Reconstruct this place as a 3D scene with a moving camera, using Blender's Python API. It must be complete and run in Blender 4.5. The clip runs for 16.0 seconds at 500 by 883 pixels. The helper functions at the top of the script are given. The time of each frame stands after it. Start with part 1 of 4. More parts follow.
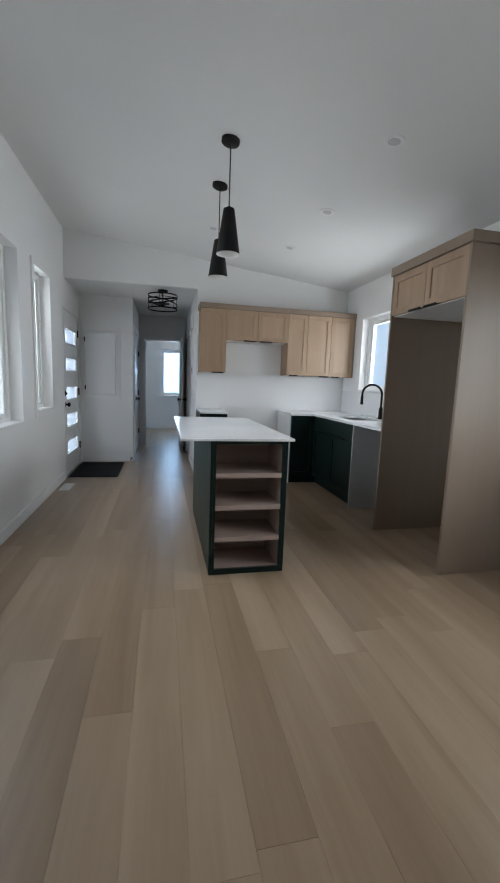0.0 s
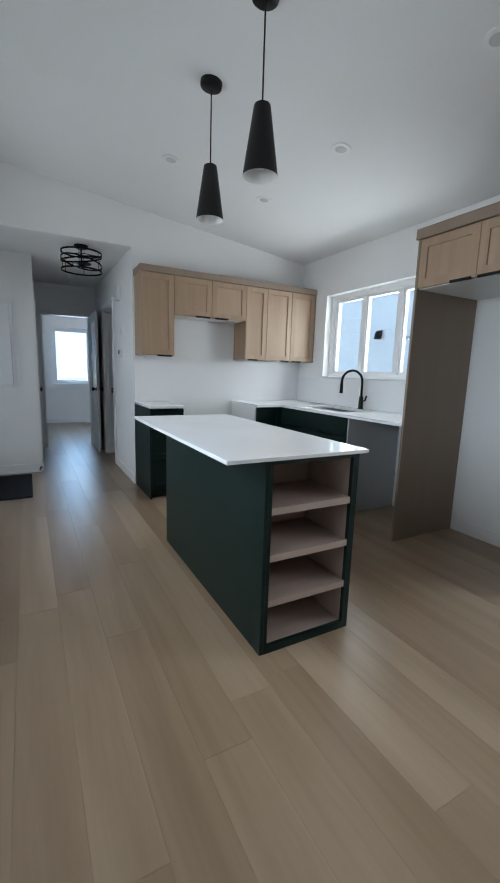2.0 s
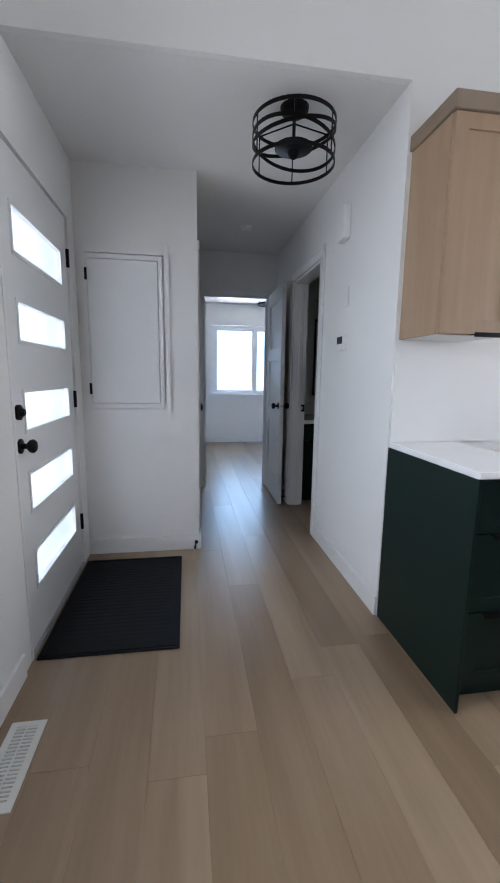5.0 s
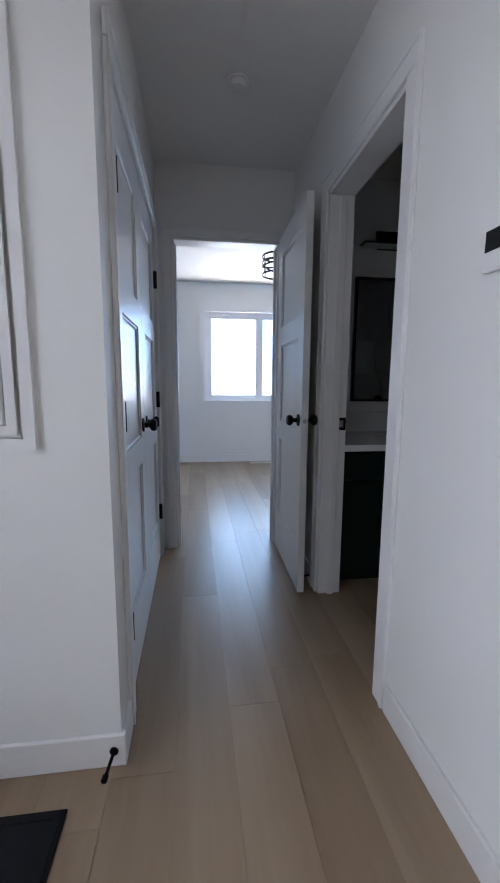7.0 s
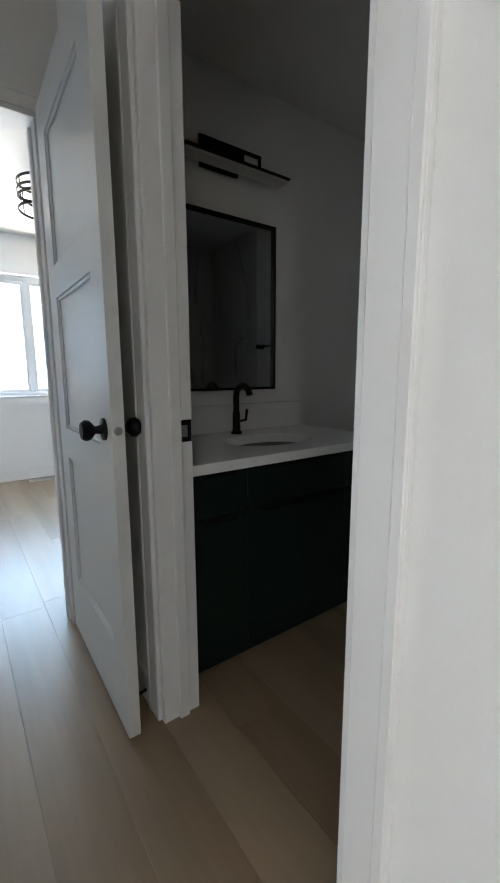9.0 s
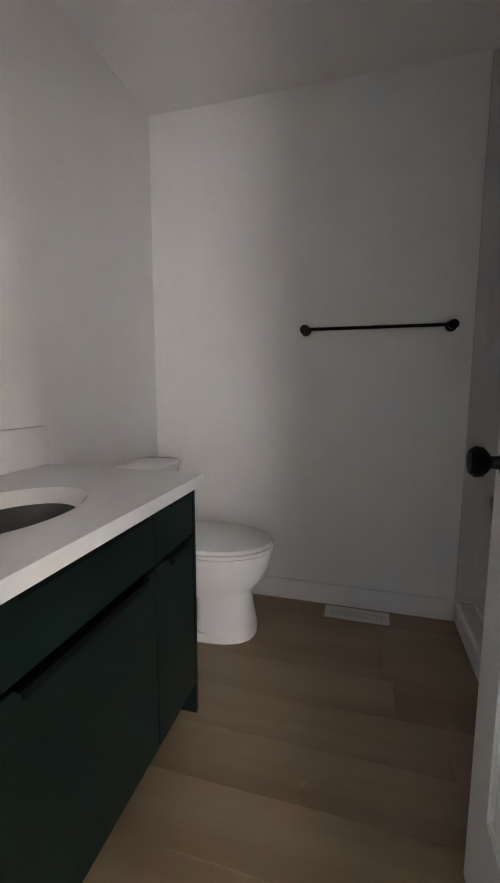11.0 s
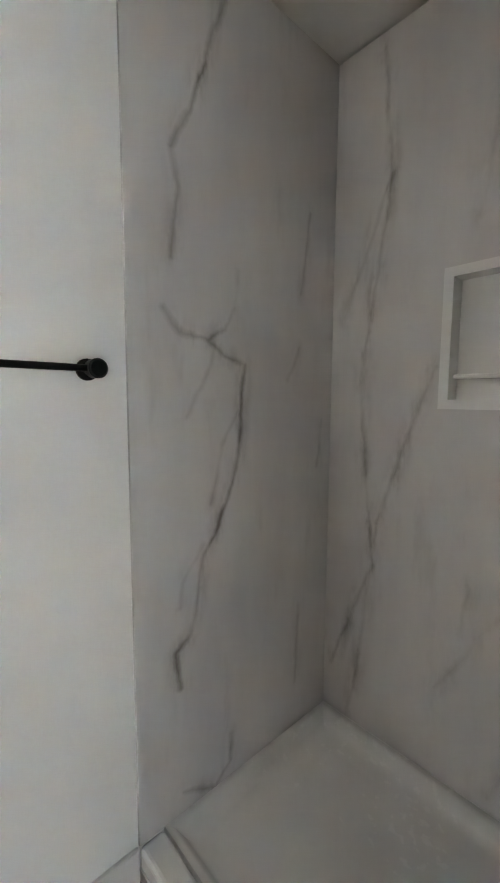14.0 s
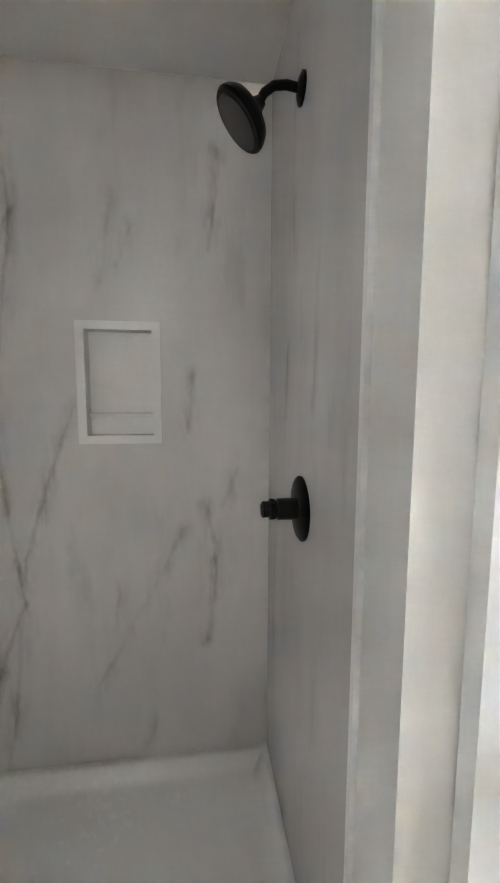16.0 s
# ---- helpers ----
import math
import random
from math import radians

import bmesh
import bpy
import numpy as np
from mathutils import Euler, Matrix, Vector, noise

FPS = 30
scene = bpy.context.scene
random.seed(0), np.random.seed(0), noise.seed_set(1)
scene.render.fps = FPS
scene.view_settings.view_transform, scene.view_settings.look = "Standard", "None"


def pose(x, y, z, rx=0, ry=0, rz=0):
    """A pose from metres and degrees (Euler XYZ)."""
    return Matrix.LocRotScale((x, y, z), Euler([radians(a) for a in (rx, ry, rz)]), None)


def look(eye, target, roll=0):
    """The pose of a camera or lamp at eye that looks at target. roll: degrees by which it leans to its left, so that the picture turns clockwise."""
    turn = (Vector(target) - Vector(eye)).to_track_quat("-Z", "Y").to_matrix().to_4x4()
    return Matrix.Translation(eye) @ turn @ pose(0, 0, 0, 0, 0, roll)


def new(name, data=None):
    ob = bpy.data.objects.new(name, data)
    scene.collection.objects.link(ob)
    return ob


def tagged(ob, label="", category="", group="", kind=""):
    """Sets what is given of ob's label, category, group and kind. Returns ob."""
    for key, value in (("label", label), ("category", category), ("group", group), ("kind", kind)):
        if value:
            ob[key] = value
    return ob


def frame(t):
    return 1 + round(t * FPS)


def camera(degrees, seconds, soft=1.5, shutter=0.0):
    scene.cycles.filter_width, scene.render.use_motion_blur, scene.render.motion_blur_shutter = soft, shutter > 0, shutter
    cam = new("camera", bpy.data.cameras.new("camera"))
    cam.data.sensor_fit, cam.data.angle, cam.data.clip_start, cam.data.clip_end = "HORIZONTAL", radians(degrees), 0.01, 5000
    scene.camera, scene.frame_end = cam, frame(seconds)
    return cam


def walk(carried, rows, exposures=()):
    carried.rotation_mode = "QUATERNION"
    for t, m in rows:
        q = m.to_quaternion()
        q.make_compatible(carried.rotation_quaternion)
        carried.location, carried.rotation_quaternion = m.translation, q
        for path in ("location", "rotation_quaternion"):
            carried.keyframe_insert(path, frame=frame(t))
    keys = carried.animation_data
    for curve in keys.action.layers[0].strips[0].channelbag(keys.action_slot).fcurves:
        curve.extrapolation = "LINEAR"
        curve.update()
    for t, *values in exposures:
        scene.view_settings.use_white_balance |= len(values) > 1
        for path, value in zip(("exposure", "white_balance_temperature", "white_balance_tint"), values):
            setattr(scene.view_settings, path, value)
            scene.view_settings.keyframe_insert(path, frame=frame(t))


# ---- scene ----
cam = camera(63.2, 16.0, soft=1.9)
PATH = [
    (0, (-0.443, -5.56, 1.263), (-0.02, -3.625, 0.984), 2.1),
    (0.5, (-0.655, -5.462, 1.265), (0.112, -3.64, 0.961), 2.4),
    (1, (-0.771, -5.218, 1.26), (0.178, -3.488, 0.931), 2.4),
    (1.5, (-0.889, -4.835, 1.269), (0.109, -3.135, 0.932), 2.2),
    (2, (-0.989, -4.432, 1.259), (-0.044, -2.702, 0.923), 1.8),
    (2.5, (-1.0, -4.013, 1.261), (-0.155, -2.228, 0.943), 1.3),
    (3, (-1.01, -3.575, 1.254), (-0.279, -1.738, 0.951), 1.5),
    (3.5, (-0.992, -3.132, 1.256), (-0.393, -1.25, 0.944), 1.4),
    (4, (-0.966, -2.709, 1.239), (-0.495, -0.791, 0.923), 1.1),
    (4.5, (-0.977, -2.274, 1.24), (-0.608, -0.336, 0.914), 1.0),
    (6.8, (-0.695, -0.301, 1.131), (-0.459, 1.664, 0.843), 0.3),
    (7, (-0.655, -0.169, 1.145), (-0.387, 1.791, 0.854), 0.4),
    (7.5, (-0.581, 0.132, 1.15), (-0.187, 2.072, 0.86), -0.2),
    (8, (-0.593, 0.39, 1.141), (0.055, 2.258, 0.843), -0.4),
    (8.5, (-0.554, 0.585, 1.123), (0.349, 2.343, 0.814), -0.5),
    (9, (-0.446, 0.771, 1.095), (0.717, 2.366, 0.77), -0.2),
    (9.5, (-0.355, 0.942, 1.071), (1.043, 2.333, 0.744), 0.2),
    (9.7, (-0.327, 1.01, 1.067), (1.147, 2.321, 0.734), 0.4),
    (11.8, (0.316, 1.493, 1.106), (2.307, 1.502, 0.917), -0.6),
    (12, (0.419, 1.484, 1.13), (2.408, 1.386, 0.951), -0.6),
    (12.5, (0.649, 1.437, 1.186), (2.604, 1.049, 1.014), -0.5),
    (13, (0.864, 1.437, 1.221), (2.75, 0.796, 1.049), -0.5),
    (13.5, (0.993, 1.421, 1.225), (2.746, 0.473, 1.049), -0.3),
    (14, (1.049, 1.385, 1.288), (2.52, 0.046, 1.08), 0.3),
    (14.5, (1.171, 1.441, 1.362), (2.156, -0.281, 1.115), 0.5),
    (15, (1.273, 1.506, 1.422), (1.769, -0.412, 1.151), 0.8),
    (15.5, (1.234, 1.538, 1.428), (1.345, -0.443, 1.174), 0.5),
    (16, (1.187, 1.557, 1.42), (0.92, -0.413, 1.198), 0.2),
]
EXPOSURES = [
    (0.0, -0.62, 6450, 10), (1.2, -0.56, 6250, 9), (2.5, -0.54, 6250, 7), (3.2, -0.54, 6150, 6), (4.5, -0.15, 6350, 12), (7.0, 0.02, 6450, 18), (8.5, 0.48, 6850, 15), (9.7, 0.98, 7900, 8),
    (11.8, 3.7, 8200, 24), (12.5, 4.1, 8400, 19), (13.4, 4.78, 8200, 14), (14.5, 4.86, 7800, 13), (15.0, 5.15, 7800, 14), (16.0, 5.2, 7700, 13),
]
walk(cam, [(t, look(eye, target, roll)) for t, eye, target, roll in PATH], EXPOSURES)

# ---- world, sun, window light ----
world = bpy.data.worlds.new("sky")
scene.world = world
world.use_nodes = True
wn = world.node_tree.nodes
sky = wn.new("ShaderNodeTexSky")
sky.sky_type, sky.sun_disc = "NISHITA", False
sky.sun_elevation, sky.sun_rotation = radians(38), radians(172)
wn["Background"].inputs["Strength"].default_value = 0.15
world.node_tree.links.new(sky.outputs[0], wn["Background"].inputs["Color"])

sun = new("sun", bpy.data.lights.new("sun", "SUN"))
sun.data.energy, sun.data.angle, sun.data.color = 4.0, radians(0.5), (1.0, 0.95, 0.87)
sun.matrix_world = look((0.05, -0.78, 0.62), (0, 0, 0))


def window_light(name, eye, target, w, h, watts, color=(0.92, 0.96, 1.0), spread=math.pi):
    ob = new(name, bpy.data.lights.new(name, "AREA"))
    ob.data.spread = spread
    ob.data.shape, ob.data.size, ob.data.size_y = "RECTANGLE", w, h
    ob.data.energy, ob.data.color = watts, color
    ob.matrix_world = look(eye, target)
    return ob


window_light("skylight_left_large", (-1.95, -2.75, 1.6), (0, -2.75, 0.5), 1.7, 1.5, 36, spread=radians(135))
window_light("skylight_left_small", (-1.95, -1.0, 1.6), (0, -1.0, 1.1), 0.6, 1.4, 20)
window_light("skylight_bedroom", (0.3, 5.95, 1.55), (0.3, 0, 1.0), 1.5, 1.0, 54, (0.40, 0.64, 1.0))
window_light("skylight_kitchen", (2.42, -1.27, 1.75), (0, -1.27, 1.6), 1.4, 0.85, 54)
window_light("skylight_right", (2.5, -4.6, 1.6), (0, -4.6, 0.4), 1.6, 1.3, 58, (0.90, 0.95, 1.0), radians(135))
window_light("skylight_door", (-1.95, 0.3, 1.1), (0, 0.3, 1.1), 0.7, 1.7, 15)
# daylight thrown up into the bedroom by the sunlit ground
window_light("groundlight_bedroom", (0.3, 5.94, 0.9), (0.3, 4.9, 1.9), 1.5, 0.3, 30, (1.0, 0.92, 0.78), radians(110))


def glow(name, color, strength):
    m = bpy.data.materials.new(name)
    m.use_nodes = True
    e = m.node_tree.nodes.new("ShaderNodeEmission")
    e.inputs["Color"].default_value, e.inputs["Strength"].default_value = (*color, 1), strength
    m.node_tree.links.new(e.outputs[0], m.node_tree.nodes["Material Output"].inputs["Surface"])
    return m


HAZE = glow("bright_haze", (0.48, 0.72, 1.0), 4.0)


# ---- materials ----
def shader(name, base, rough=0.5, metal=0.0, spread=0.06, grain=40.0, bump=0.05, stretch=(1, 1, 1), spec=0.5, rough_spread=0.1, per_object=0.0):
    """A paint, plastic, stone or metal: two scales of variation in colour, gloss and relief."""
    m = bpy.data.materials.new(name)
    m.use_nodes = True
    n, l = m.node_tree.nodes, m.node_tree.links
    b = n["Principled BSDF"]
    b.inputs["Metallic"].default_value = metal
    b.inputs["Specular IOR Level"].default_value = spec
    co = n.new("ShaderNodeTexCoord")
    mp = n.new("ShaderNodeMapping")
    mp.inputs["Scale"].default_value = stretch
    l.new(co.outputs["Object"], mp.inputs["Vector"])
    fine, broad = n.new("ShaderNodeTexNoise"), n.new("ShaderNodeTexNoise")
    fine.inputs["Scale"].default_value, fine.inputs["Detail"].default_value = grain, 6
    broad.inputs["Scale"].default_value, broad.inputs["Detail"].default_value = 1.7, 3
    for t in (fine, broad):
        l.new(mp.outputs[0], t.inputs["Vector"])
    mix = n.new("ShaderNodeMath")
    mix.operation = "MULTIPLY_ADD"
    mix.inputs[1].default_value = 0.5
    l.new(fine.outputs["Fac"], mix.inputs[0])
    half = n.new("ShaderNodeMath")
    half.operation = "MULTIPLY"
    half.inputs[1].default_value = 0.5
    l.new(broad.outputs["Fac"], half.inputs[0])
    l.new(half.outputs[0], mix.inputs[2])
    last = mix.outputs[0]
    if per_object:
        info = n.new("ShaderNodeObjectInfo")
        add = n.new("ShaderNodeMath")
        add.operation = "MULTIPLY_ADD"
        add.inputs[1].default_value = per_object
        l.new(info.outputs["Random"], add.inputs[0])
        l.new(last, add.inputs[2])
        last = add.outputs[0]
    ramp = n.new("ShaderNodeValToRGB")
    lo = [max(0.0, c * (1 - spread * 2)) for c in base]
    hi = [min(1.0, c * (1 + spread * 2)) for c in base]
    ramp.color_ramp.elements[0].position, ramp.color_ramp.elements[0].color = 0.25, (*lo, 1)
    ramp.color_ramp.elements[1].position, ramp.color_ramp.elements[1].color = 0.75 + per_object, (*hi, 1)
    l.new(last, ramp.inputs[0])
    l.new(ramp.outputs[0], b.inputs["Base Color"])
    rr = n.new("ShaderNodeMapRange")
    rr.inputs["To Min"].default_value, rr.inputs["To Max"].default_value = max(0.02, rough - rough_spread), min(1, rough + rough_spread)
    l.new(mix.outputs[0], rr.inputs["Value"])
    l.new(rr.outputs[0], b.inputs["Roughness"])
    if bump:
        bp = n.new("ShaderNodeBump")
        bp.inputs["Strength"].default_value, bp.inputs["Distance"].default_value = bump, 0.003
        l.new(fine.outputs["Fac"], bp.inputs["Height"])
        l.new(bp.outputs[0], b.inputs["Normal"])
    return m


def wood(name, dark, mid, light, axis, rough=0.4, per_object=0.35, streak=14.0, bump=0.08):
    """Wood with grain along an axis (0 x, 1 y, 2 z); each board takes its own tone and stretch of grain."""
    m = bpy.data.materials.new(name)
    m.use_nodes = True
    n, l = m.node_tree.nodes, m.node_tree.links
    b = n["Principled BSDF"]
    geo, info = n.new("ShaderNodeNewGeometry"), n.new("ShaderNodeObjectInfo")
    shift = n.new("ShaderNodeVectorMath")
    shift.operation = "MULTIPLY_ADD"
    shift.inputs[1].default_value = (7, 13, 5)
    l.new(info.outputs["Random"], shift.inputs[0])
    l.new(geo.outputs["Position"], shift.inputs[2])
    mp = n.new("ShaderNodeMapping")
    sc = [1.0, 1.0, 1.0]
    sc[axis] = 0.07
    mp.inputs["Scale"].default_value = sc
    l.new(shift.outputs[0], mp.inputs["Vector"])
    g = n.new("ShaderNodeTexNoise")
    g.inputs["Scale"].default_value, g.inputs["Detail"].default_value, g.inputs["Distortion"].default_value = streak, 8, 0.8
    f = n.new("ShaderNodeTexNoise")
    f.inputs["Scale"].default_value, f.inputs["Detail"].default_value = streak * 9, 4
    c = n.new("ShaderNodeTexNoise")
    c.inputs["Scale"].default_value, c.inputs["Detail"].default_value = 3.0, 2
    for t in (g, f, c):
        l.new(mp.outputs[0], t.inputs["Vector"])

    def madd(a, k, z):
        x = n.new("ShaderNodeMath")
        x.operation = "MULTIPLY_ADD"
        l.new(a, x.inputs[0])
        x.inputs[1].default_value = k
        if isinstance(z, float):
            x.inputs[2].default_value = z
        else:
            l.new(z, x.inputs[2])
        return x.outputs[0]
    v = madd(g.outputs["Fac"], 0.6, -0.3 + 0.5 - per_object / 2 - 0.21)
    v = madd(f.outputs["Fac"], 0.16, v)
    v = madd(c.outputs["Fac"], 0.42, v)
    v = madd(info.outputs["Random"], per_object, v)
    ramp = n.new("ShaderNodeValToRGB")
    e = ramp.color_ramp.elements
    e[0].position, e[0].color = 0.22, (*dark, 1)
    e[1].position, e[1].color = 0.8, (*light, 1)
    k = e.new(0.5)
    k.color = (*mid, 1)
    l.new(v, ramp.inputs[0])
    l.new(ramp.outputs[0], b.inputs["Base Color"])
    rr = n.new("ShaderNodeMapRange")
    rr.inputs["To Min"].default_value, rr.inputs["To Max"].default_value = rough - 0.06, rough + 0.1
    l.new(f.outputs["Fac"], rr.inputs["Value"])
    l.new(rr.outputs[0], b.inputs["Roughness"])
    bp = n.new("ShaderNodeBump")
    bp.inputs["Strength"].default_value, bp.inputs["Distance"].default_value = bump, 0.002
    l.new(f.outputs["Fac"], bp.inputs["Height"])
    l.new(bp.outputs[0], b.inputs["Normal"])
    return m


def marble(name, axis, veins, crisp, misty):
    """White glossy panel with grey veins (weight, points along the panel and up); axis: the horizontal one along the panel."""
    m = bpy.data.materials.new(name)
    m.use_nodes = True
    n, l = m.node_tree.nodes, m.node_tree.links
    b = n["Principled BSDF"]
    geo, sep = n.new("ShaderNodeNewGeometry"), n.new("ShaderNodeSeparateXYZ")
    l.new(geo.outputs["Position"], sep.inputs[0])
    flat = n.new("ShaderNodeCombineXYZ")
    l.new(sep.outputs[axis], flat.inputs[0])
    l.new(sep.outputs[2], flat.inputs[1])

    def op(kind, node, *args, clamp=False):
        x = n.new(node)
        x.operation = kind
        if clamp:
            x.use_clamp = True
        for i, q in enumerate(args):
            if isinstance(q, (int, float, tuple)):
                x.inputs[i].default_value = q
            else:
                l.new(q, x.inputs[i])
        return x

    def calc(kind, *args, clamp=False):
        return op(kind, "ShaderNodeMath", *args, clamp=clamp).outputs[0]

    def noise_node(scale, detail, stretch, out="Fac"):
        mp = n.new("ShaderNodeMapping")
        mp.inputs["Scale"].default_value = stretch
        l.new(flat.outputs[0], mp.inputs["Vector"])
        t = n.new("ShaderNodeTexNoise")
        t.inputs["Scale"].default_value, t.inputs["Detail"].default_value, t.inputs["Roughness"].default_value = scale, detail, 0.62
        l.new(mp.outputs[0], t.inputs["Vector"])
        return t.outputs[out]

    def soft(value, far, near=0.0):
        r = n.new("ShaderNodeMapRange")
        r.interpolation_type = "SMOOTHSTEP"
        r.inputs["From Min"].default_value, r.inputs["From Max"].default_value = far, near
        l.new(value, r.inputs["Value"])
        return r.outputs[0]
    # ragged course of the veins
    shake = op("MULTIPLY_ADD", "ShaderNodeVectorMath", noise_node(9.0, 5, (1, 1, 1), "Color"), (0.028, 0.04, 0.0), (-0.014, -0.02, 0.0)).outputs[0]
    place = op("ADD", "ShaderNodeVectorMath", flat.outputs[0], shake).outputs[0]
    patch = soft(noise_node(7.0, 3, (1, 0.6, 1)), 0.25, 0.62)
    thin = calc("MULTIPLY_ADD", noise_node(14.0, 2, (1, 0.5, 1)), 0.020, 0.002)
    smoke = soft(noise_node(11.0, 5, (1.5, 0.4, 1)), 0.4, 0.68)
    total = None
    for weight, *pts in veins:
        near = None
        for p, q in zip(pts, pts[1:]):
            dx, dz = q[0] - p[0], q[1] - p[1]
            size = dx * dx + dz * dz
            pa = op("SUBTRACT", "ShaderNodeVectorMath", place, (p[0], p[1], 0.0)).outputs[0]
            h = op("DOT_PRODUCT", "ShaderNodeVectorMath", pa, (dx / size, dz / size, 0.0)).outputs["Value"]
            h = calc("ADD", h, 0.0, clamp=True)
            foot = op("SCALE", "ShaderNodeVectorMath", (dx, dz, 0.0))
            l.new(h, foot.inputs["Scale"])
            d = op("DISTANCE", "ShaderNodeVectorMath", pa, foot.outputs[0]).outputs["Value"]
            near = d if near is None else calc("MINIMUM", near, d)
        core = calc("SUBTRACT", 1.0, calc("DIVIDE", near, thin), clamp=True)
        halo = calc("MULTIPLY", calc("MULTIPLY", soft(near, 0.05), smoke), misty)
        v = calc("MULTIPLY", calc("MULTIPLY_ADD", core, crisp, halo), weight)
        total = v if total is None else calc("MAXIMUM", total, v)
    total = calc("MULTIPLY", total, calc("MULTIPLY_ADD", patch, 0.7, 0.3))
    # faint upright smoky streaks between the veins
    streak = calc("MULTIPLY", soft(noise_node(5.0, 4, (1.6, 0.35, 1)), 0.56, 0.74), 0.16)
    total = calc("MAXIMUM", total, streak)
    ramp = n.new("ShaderNodeValToRGB")
    ramp.color_ramp.elements[0].position, ramp.color_ramp.elements[0].color = 0.3, (0.60, 0.59, 0.585, 1)
    ramp.color_ramp.elements[1].position, ramp.color_ramp.elements[1].color = 0.65, (0.70, 0.69, 0.68, 1)
    l.new(noise_node(1.6, 4, (2, 0.6, 1)), ramp.inputs[0])
    mix = n.new("ShaderNodeMix")
    mix.data_type = "RGBA"
    l.new(calc("MINIMUM", total, 0.9), mix.inputs["Factor"])
    l.new(ramp.outputs[0], mix.inputs["A"])
    mix.inputs["B"].default_value = (0.17, 0.15, 0.14, 1)
    l.new(mix.outputs["Result"], b.inputs["Base Color"])
    b.inputs["Roughness"].default_value = 0.2
    return m


SIDE_VEINS = [
    (1, (0.64, 2.35), (0.70, 2.20), (0.77, 1.99), (0.83, 1.89)),
    (0.6, (0.83, 1.89), (0.81, 1.80), (0.83, 1.64)),
    (0.8, (0.86, 1.51), (0.81, 1.46), (0.72, 1.44), (0.66, 1.48), (0.63, 1.54)),
    (0.7, (0.72, 1.44), (0.66, 1.41), (0.59, 1.39)),
    (0.35, (0.63, 1.54), (0.61, 1.65)),
    (0.35, (0.70, 1.42), (0.74, 1.32), (0.79, 1.24)),
    (1.1, (0.59, 1.39), (0.60, 1.26), (0.61, 1.12), (0.65, 1.00), (0.70, 0.90), (0.74, 0.85), (0.78, 0.63), (0.83, 0.60), (0.82, 0.49)),
    (0.5, (0.61, 1.26), (0.67, 1.16), (0.71, 1.00)),
    (0.5, (0.74, 0.88), (0.81, 0.79), (0.82, 0.72)),
    (0.6, (0.64, 0.25), (0.64, 0.16), (0.70, 0.11), (0.81, 0.17)),
    (0.5, (0.30, 1.89), (0.34, 1.63)),
    (0.4, (0.35, 1.45), (0.40, 1.35)),
    (0.4, (0.22, 1.21), (0.24, 1.05)),
    (0.4, (0.33, 0.56), (0.34, 0.27)),
]
BACK_VEINS = [
    (0.8, (1.78, 2.36), (1.76, 2.16), (1.74, 1.99), (1.81, 1.80), (1.90, 1.57)),
    (1, (1.74, 1.99), (1.78, 1.68), (1.82, 1.44), (1.82, 1.24), (1.78, 0.87), (1.76, 0.72), (1.85, 0.48), (1.92, 0.29)),
    (0.7, (1.75, 0.87), (1.78, 0.59), (1.81, 0.30), (1.85, 0.11)),
    (0.9, (1.58, 1.38), (1.66, 1.16), (1.75, 0.87)),
    (0.4, (1.44, 2.06), (1.48, 1.78)),
    (0.4, (1.38, 1.95), (1.43, 1.83)),
    (0.9, (1.11, 2.20), (1.11, 2.07), (1.14, 1.89)),
    (0.9, (1.19, 1.49), (1.21, 1.30)),
    (0.6, (1.04, 1.18), (1.09, 1.04)),
    (0.9, (1.15, 1.04), (1.12, 0.90), (1.12, 0.74), (1.15, 0.54)),
    (0.5, (1.45, 0.75), (1.47, 0.60)),
    (0.5, (1.23, 0.96), (1.32, 0.78), (1.53, 0.40)),
    (0.6, (1.33, 0.25), (1.37, 0.15)),
    (0.7, (1.21, 0.11), (1.21, 0.03)),
]
HEAD_VEINS = [
    (0.5, (0.52, 2.30), (0.47, 2.02), (0.50, 1.80)), (0.6, (0.44, 1.55), (0.41, 1.28)),
    (0.5, (0.30, 1.00), (0.26, 0.70), (0.29, 0.45)), (0.5, (0.72, 1.75), (0.69, 1.40)), (0.4, (0.78, 0.95), (0.72, 0.60)),
]

WALL = shader("wall_paint", (0.80, 0.80, 0.79), 0.6, spread=0.012, grain=180, bump=0.05)
CEIL = shader("ceiling_paint", (0.78, 0.78, 0.77), 0.85, spread=0.015, grain=120, bump=0.08)
TRIM = shader("trim_paint", (0.80, 0.80, 0.80), 0.35, spread=0.01, grain=60, bump=0.02)
DOORW = shader("door_paint", (0.76, 0.77, 0.77), 0.36, spread=0.01, grain=90, bump=0.03)
GREEN = shader("green_lacquer", (0.0055, 0.0155, 0.013), 0.42, spread=0.08, grain=70, bump=0.03, spec=0.22)
OAK_Z = wood("oak_upright", (0.245, 0.158, 0.098), (0.335, 0.225, 0.143), (0.42, 0.295, 0.197), 2, 0.45, per_object=0.12, streak=10)
OAK_X = wood("oak_lengthwise", (0.27, 0.18, 0.115), (0.34, 0.235, 0.155), (0.42, 0.30, 0.21), 0, 0.45, per_object=0.1, streak=10)
TAUPE = wood("taupe_veneer", (0.215, 0.157, 0.112), (0.24, 0.178, 0.130), (0.265, 0.2, 0.149), 2, 0.42, per_object=0.04, streak=9, bump=0.04)
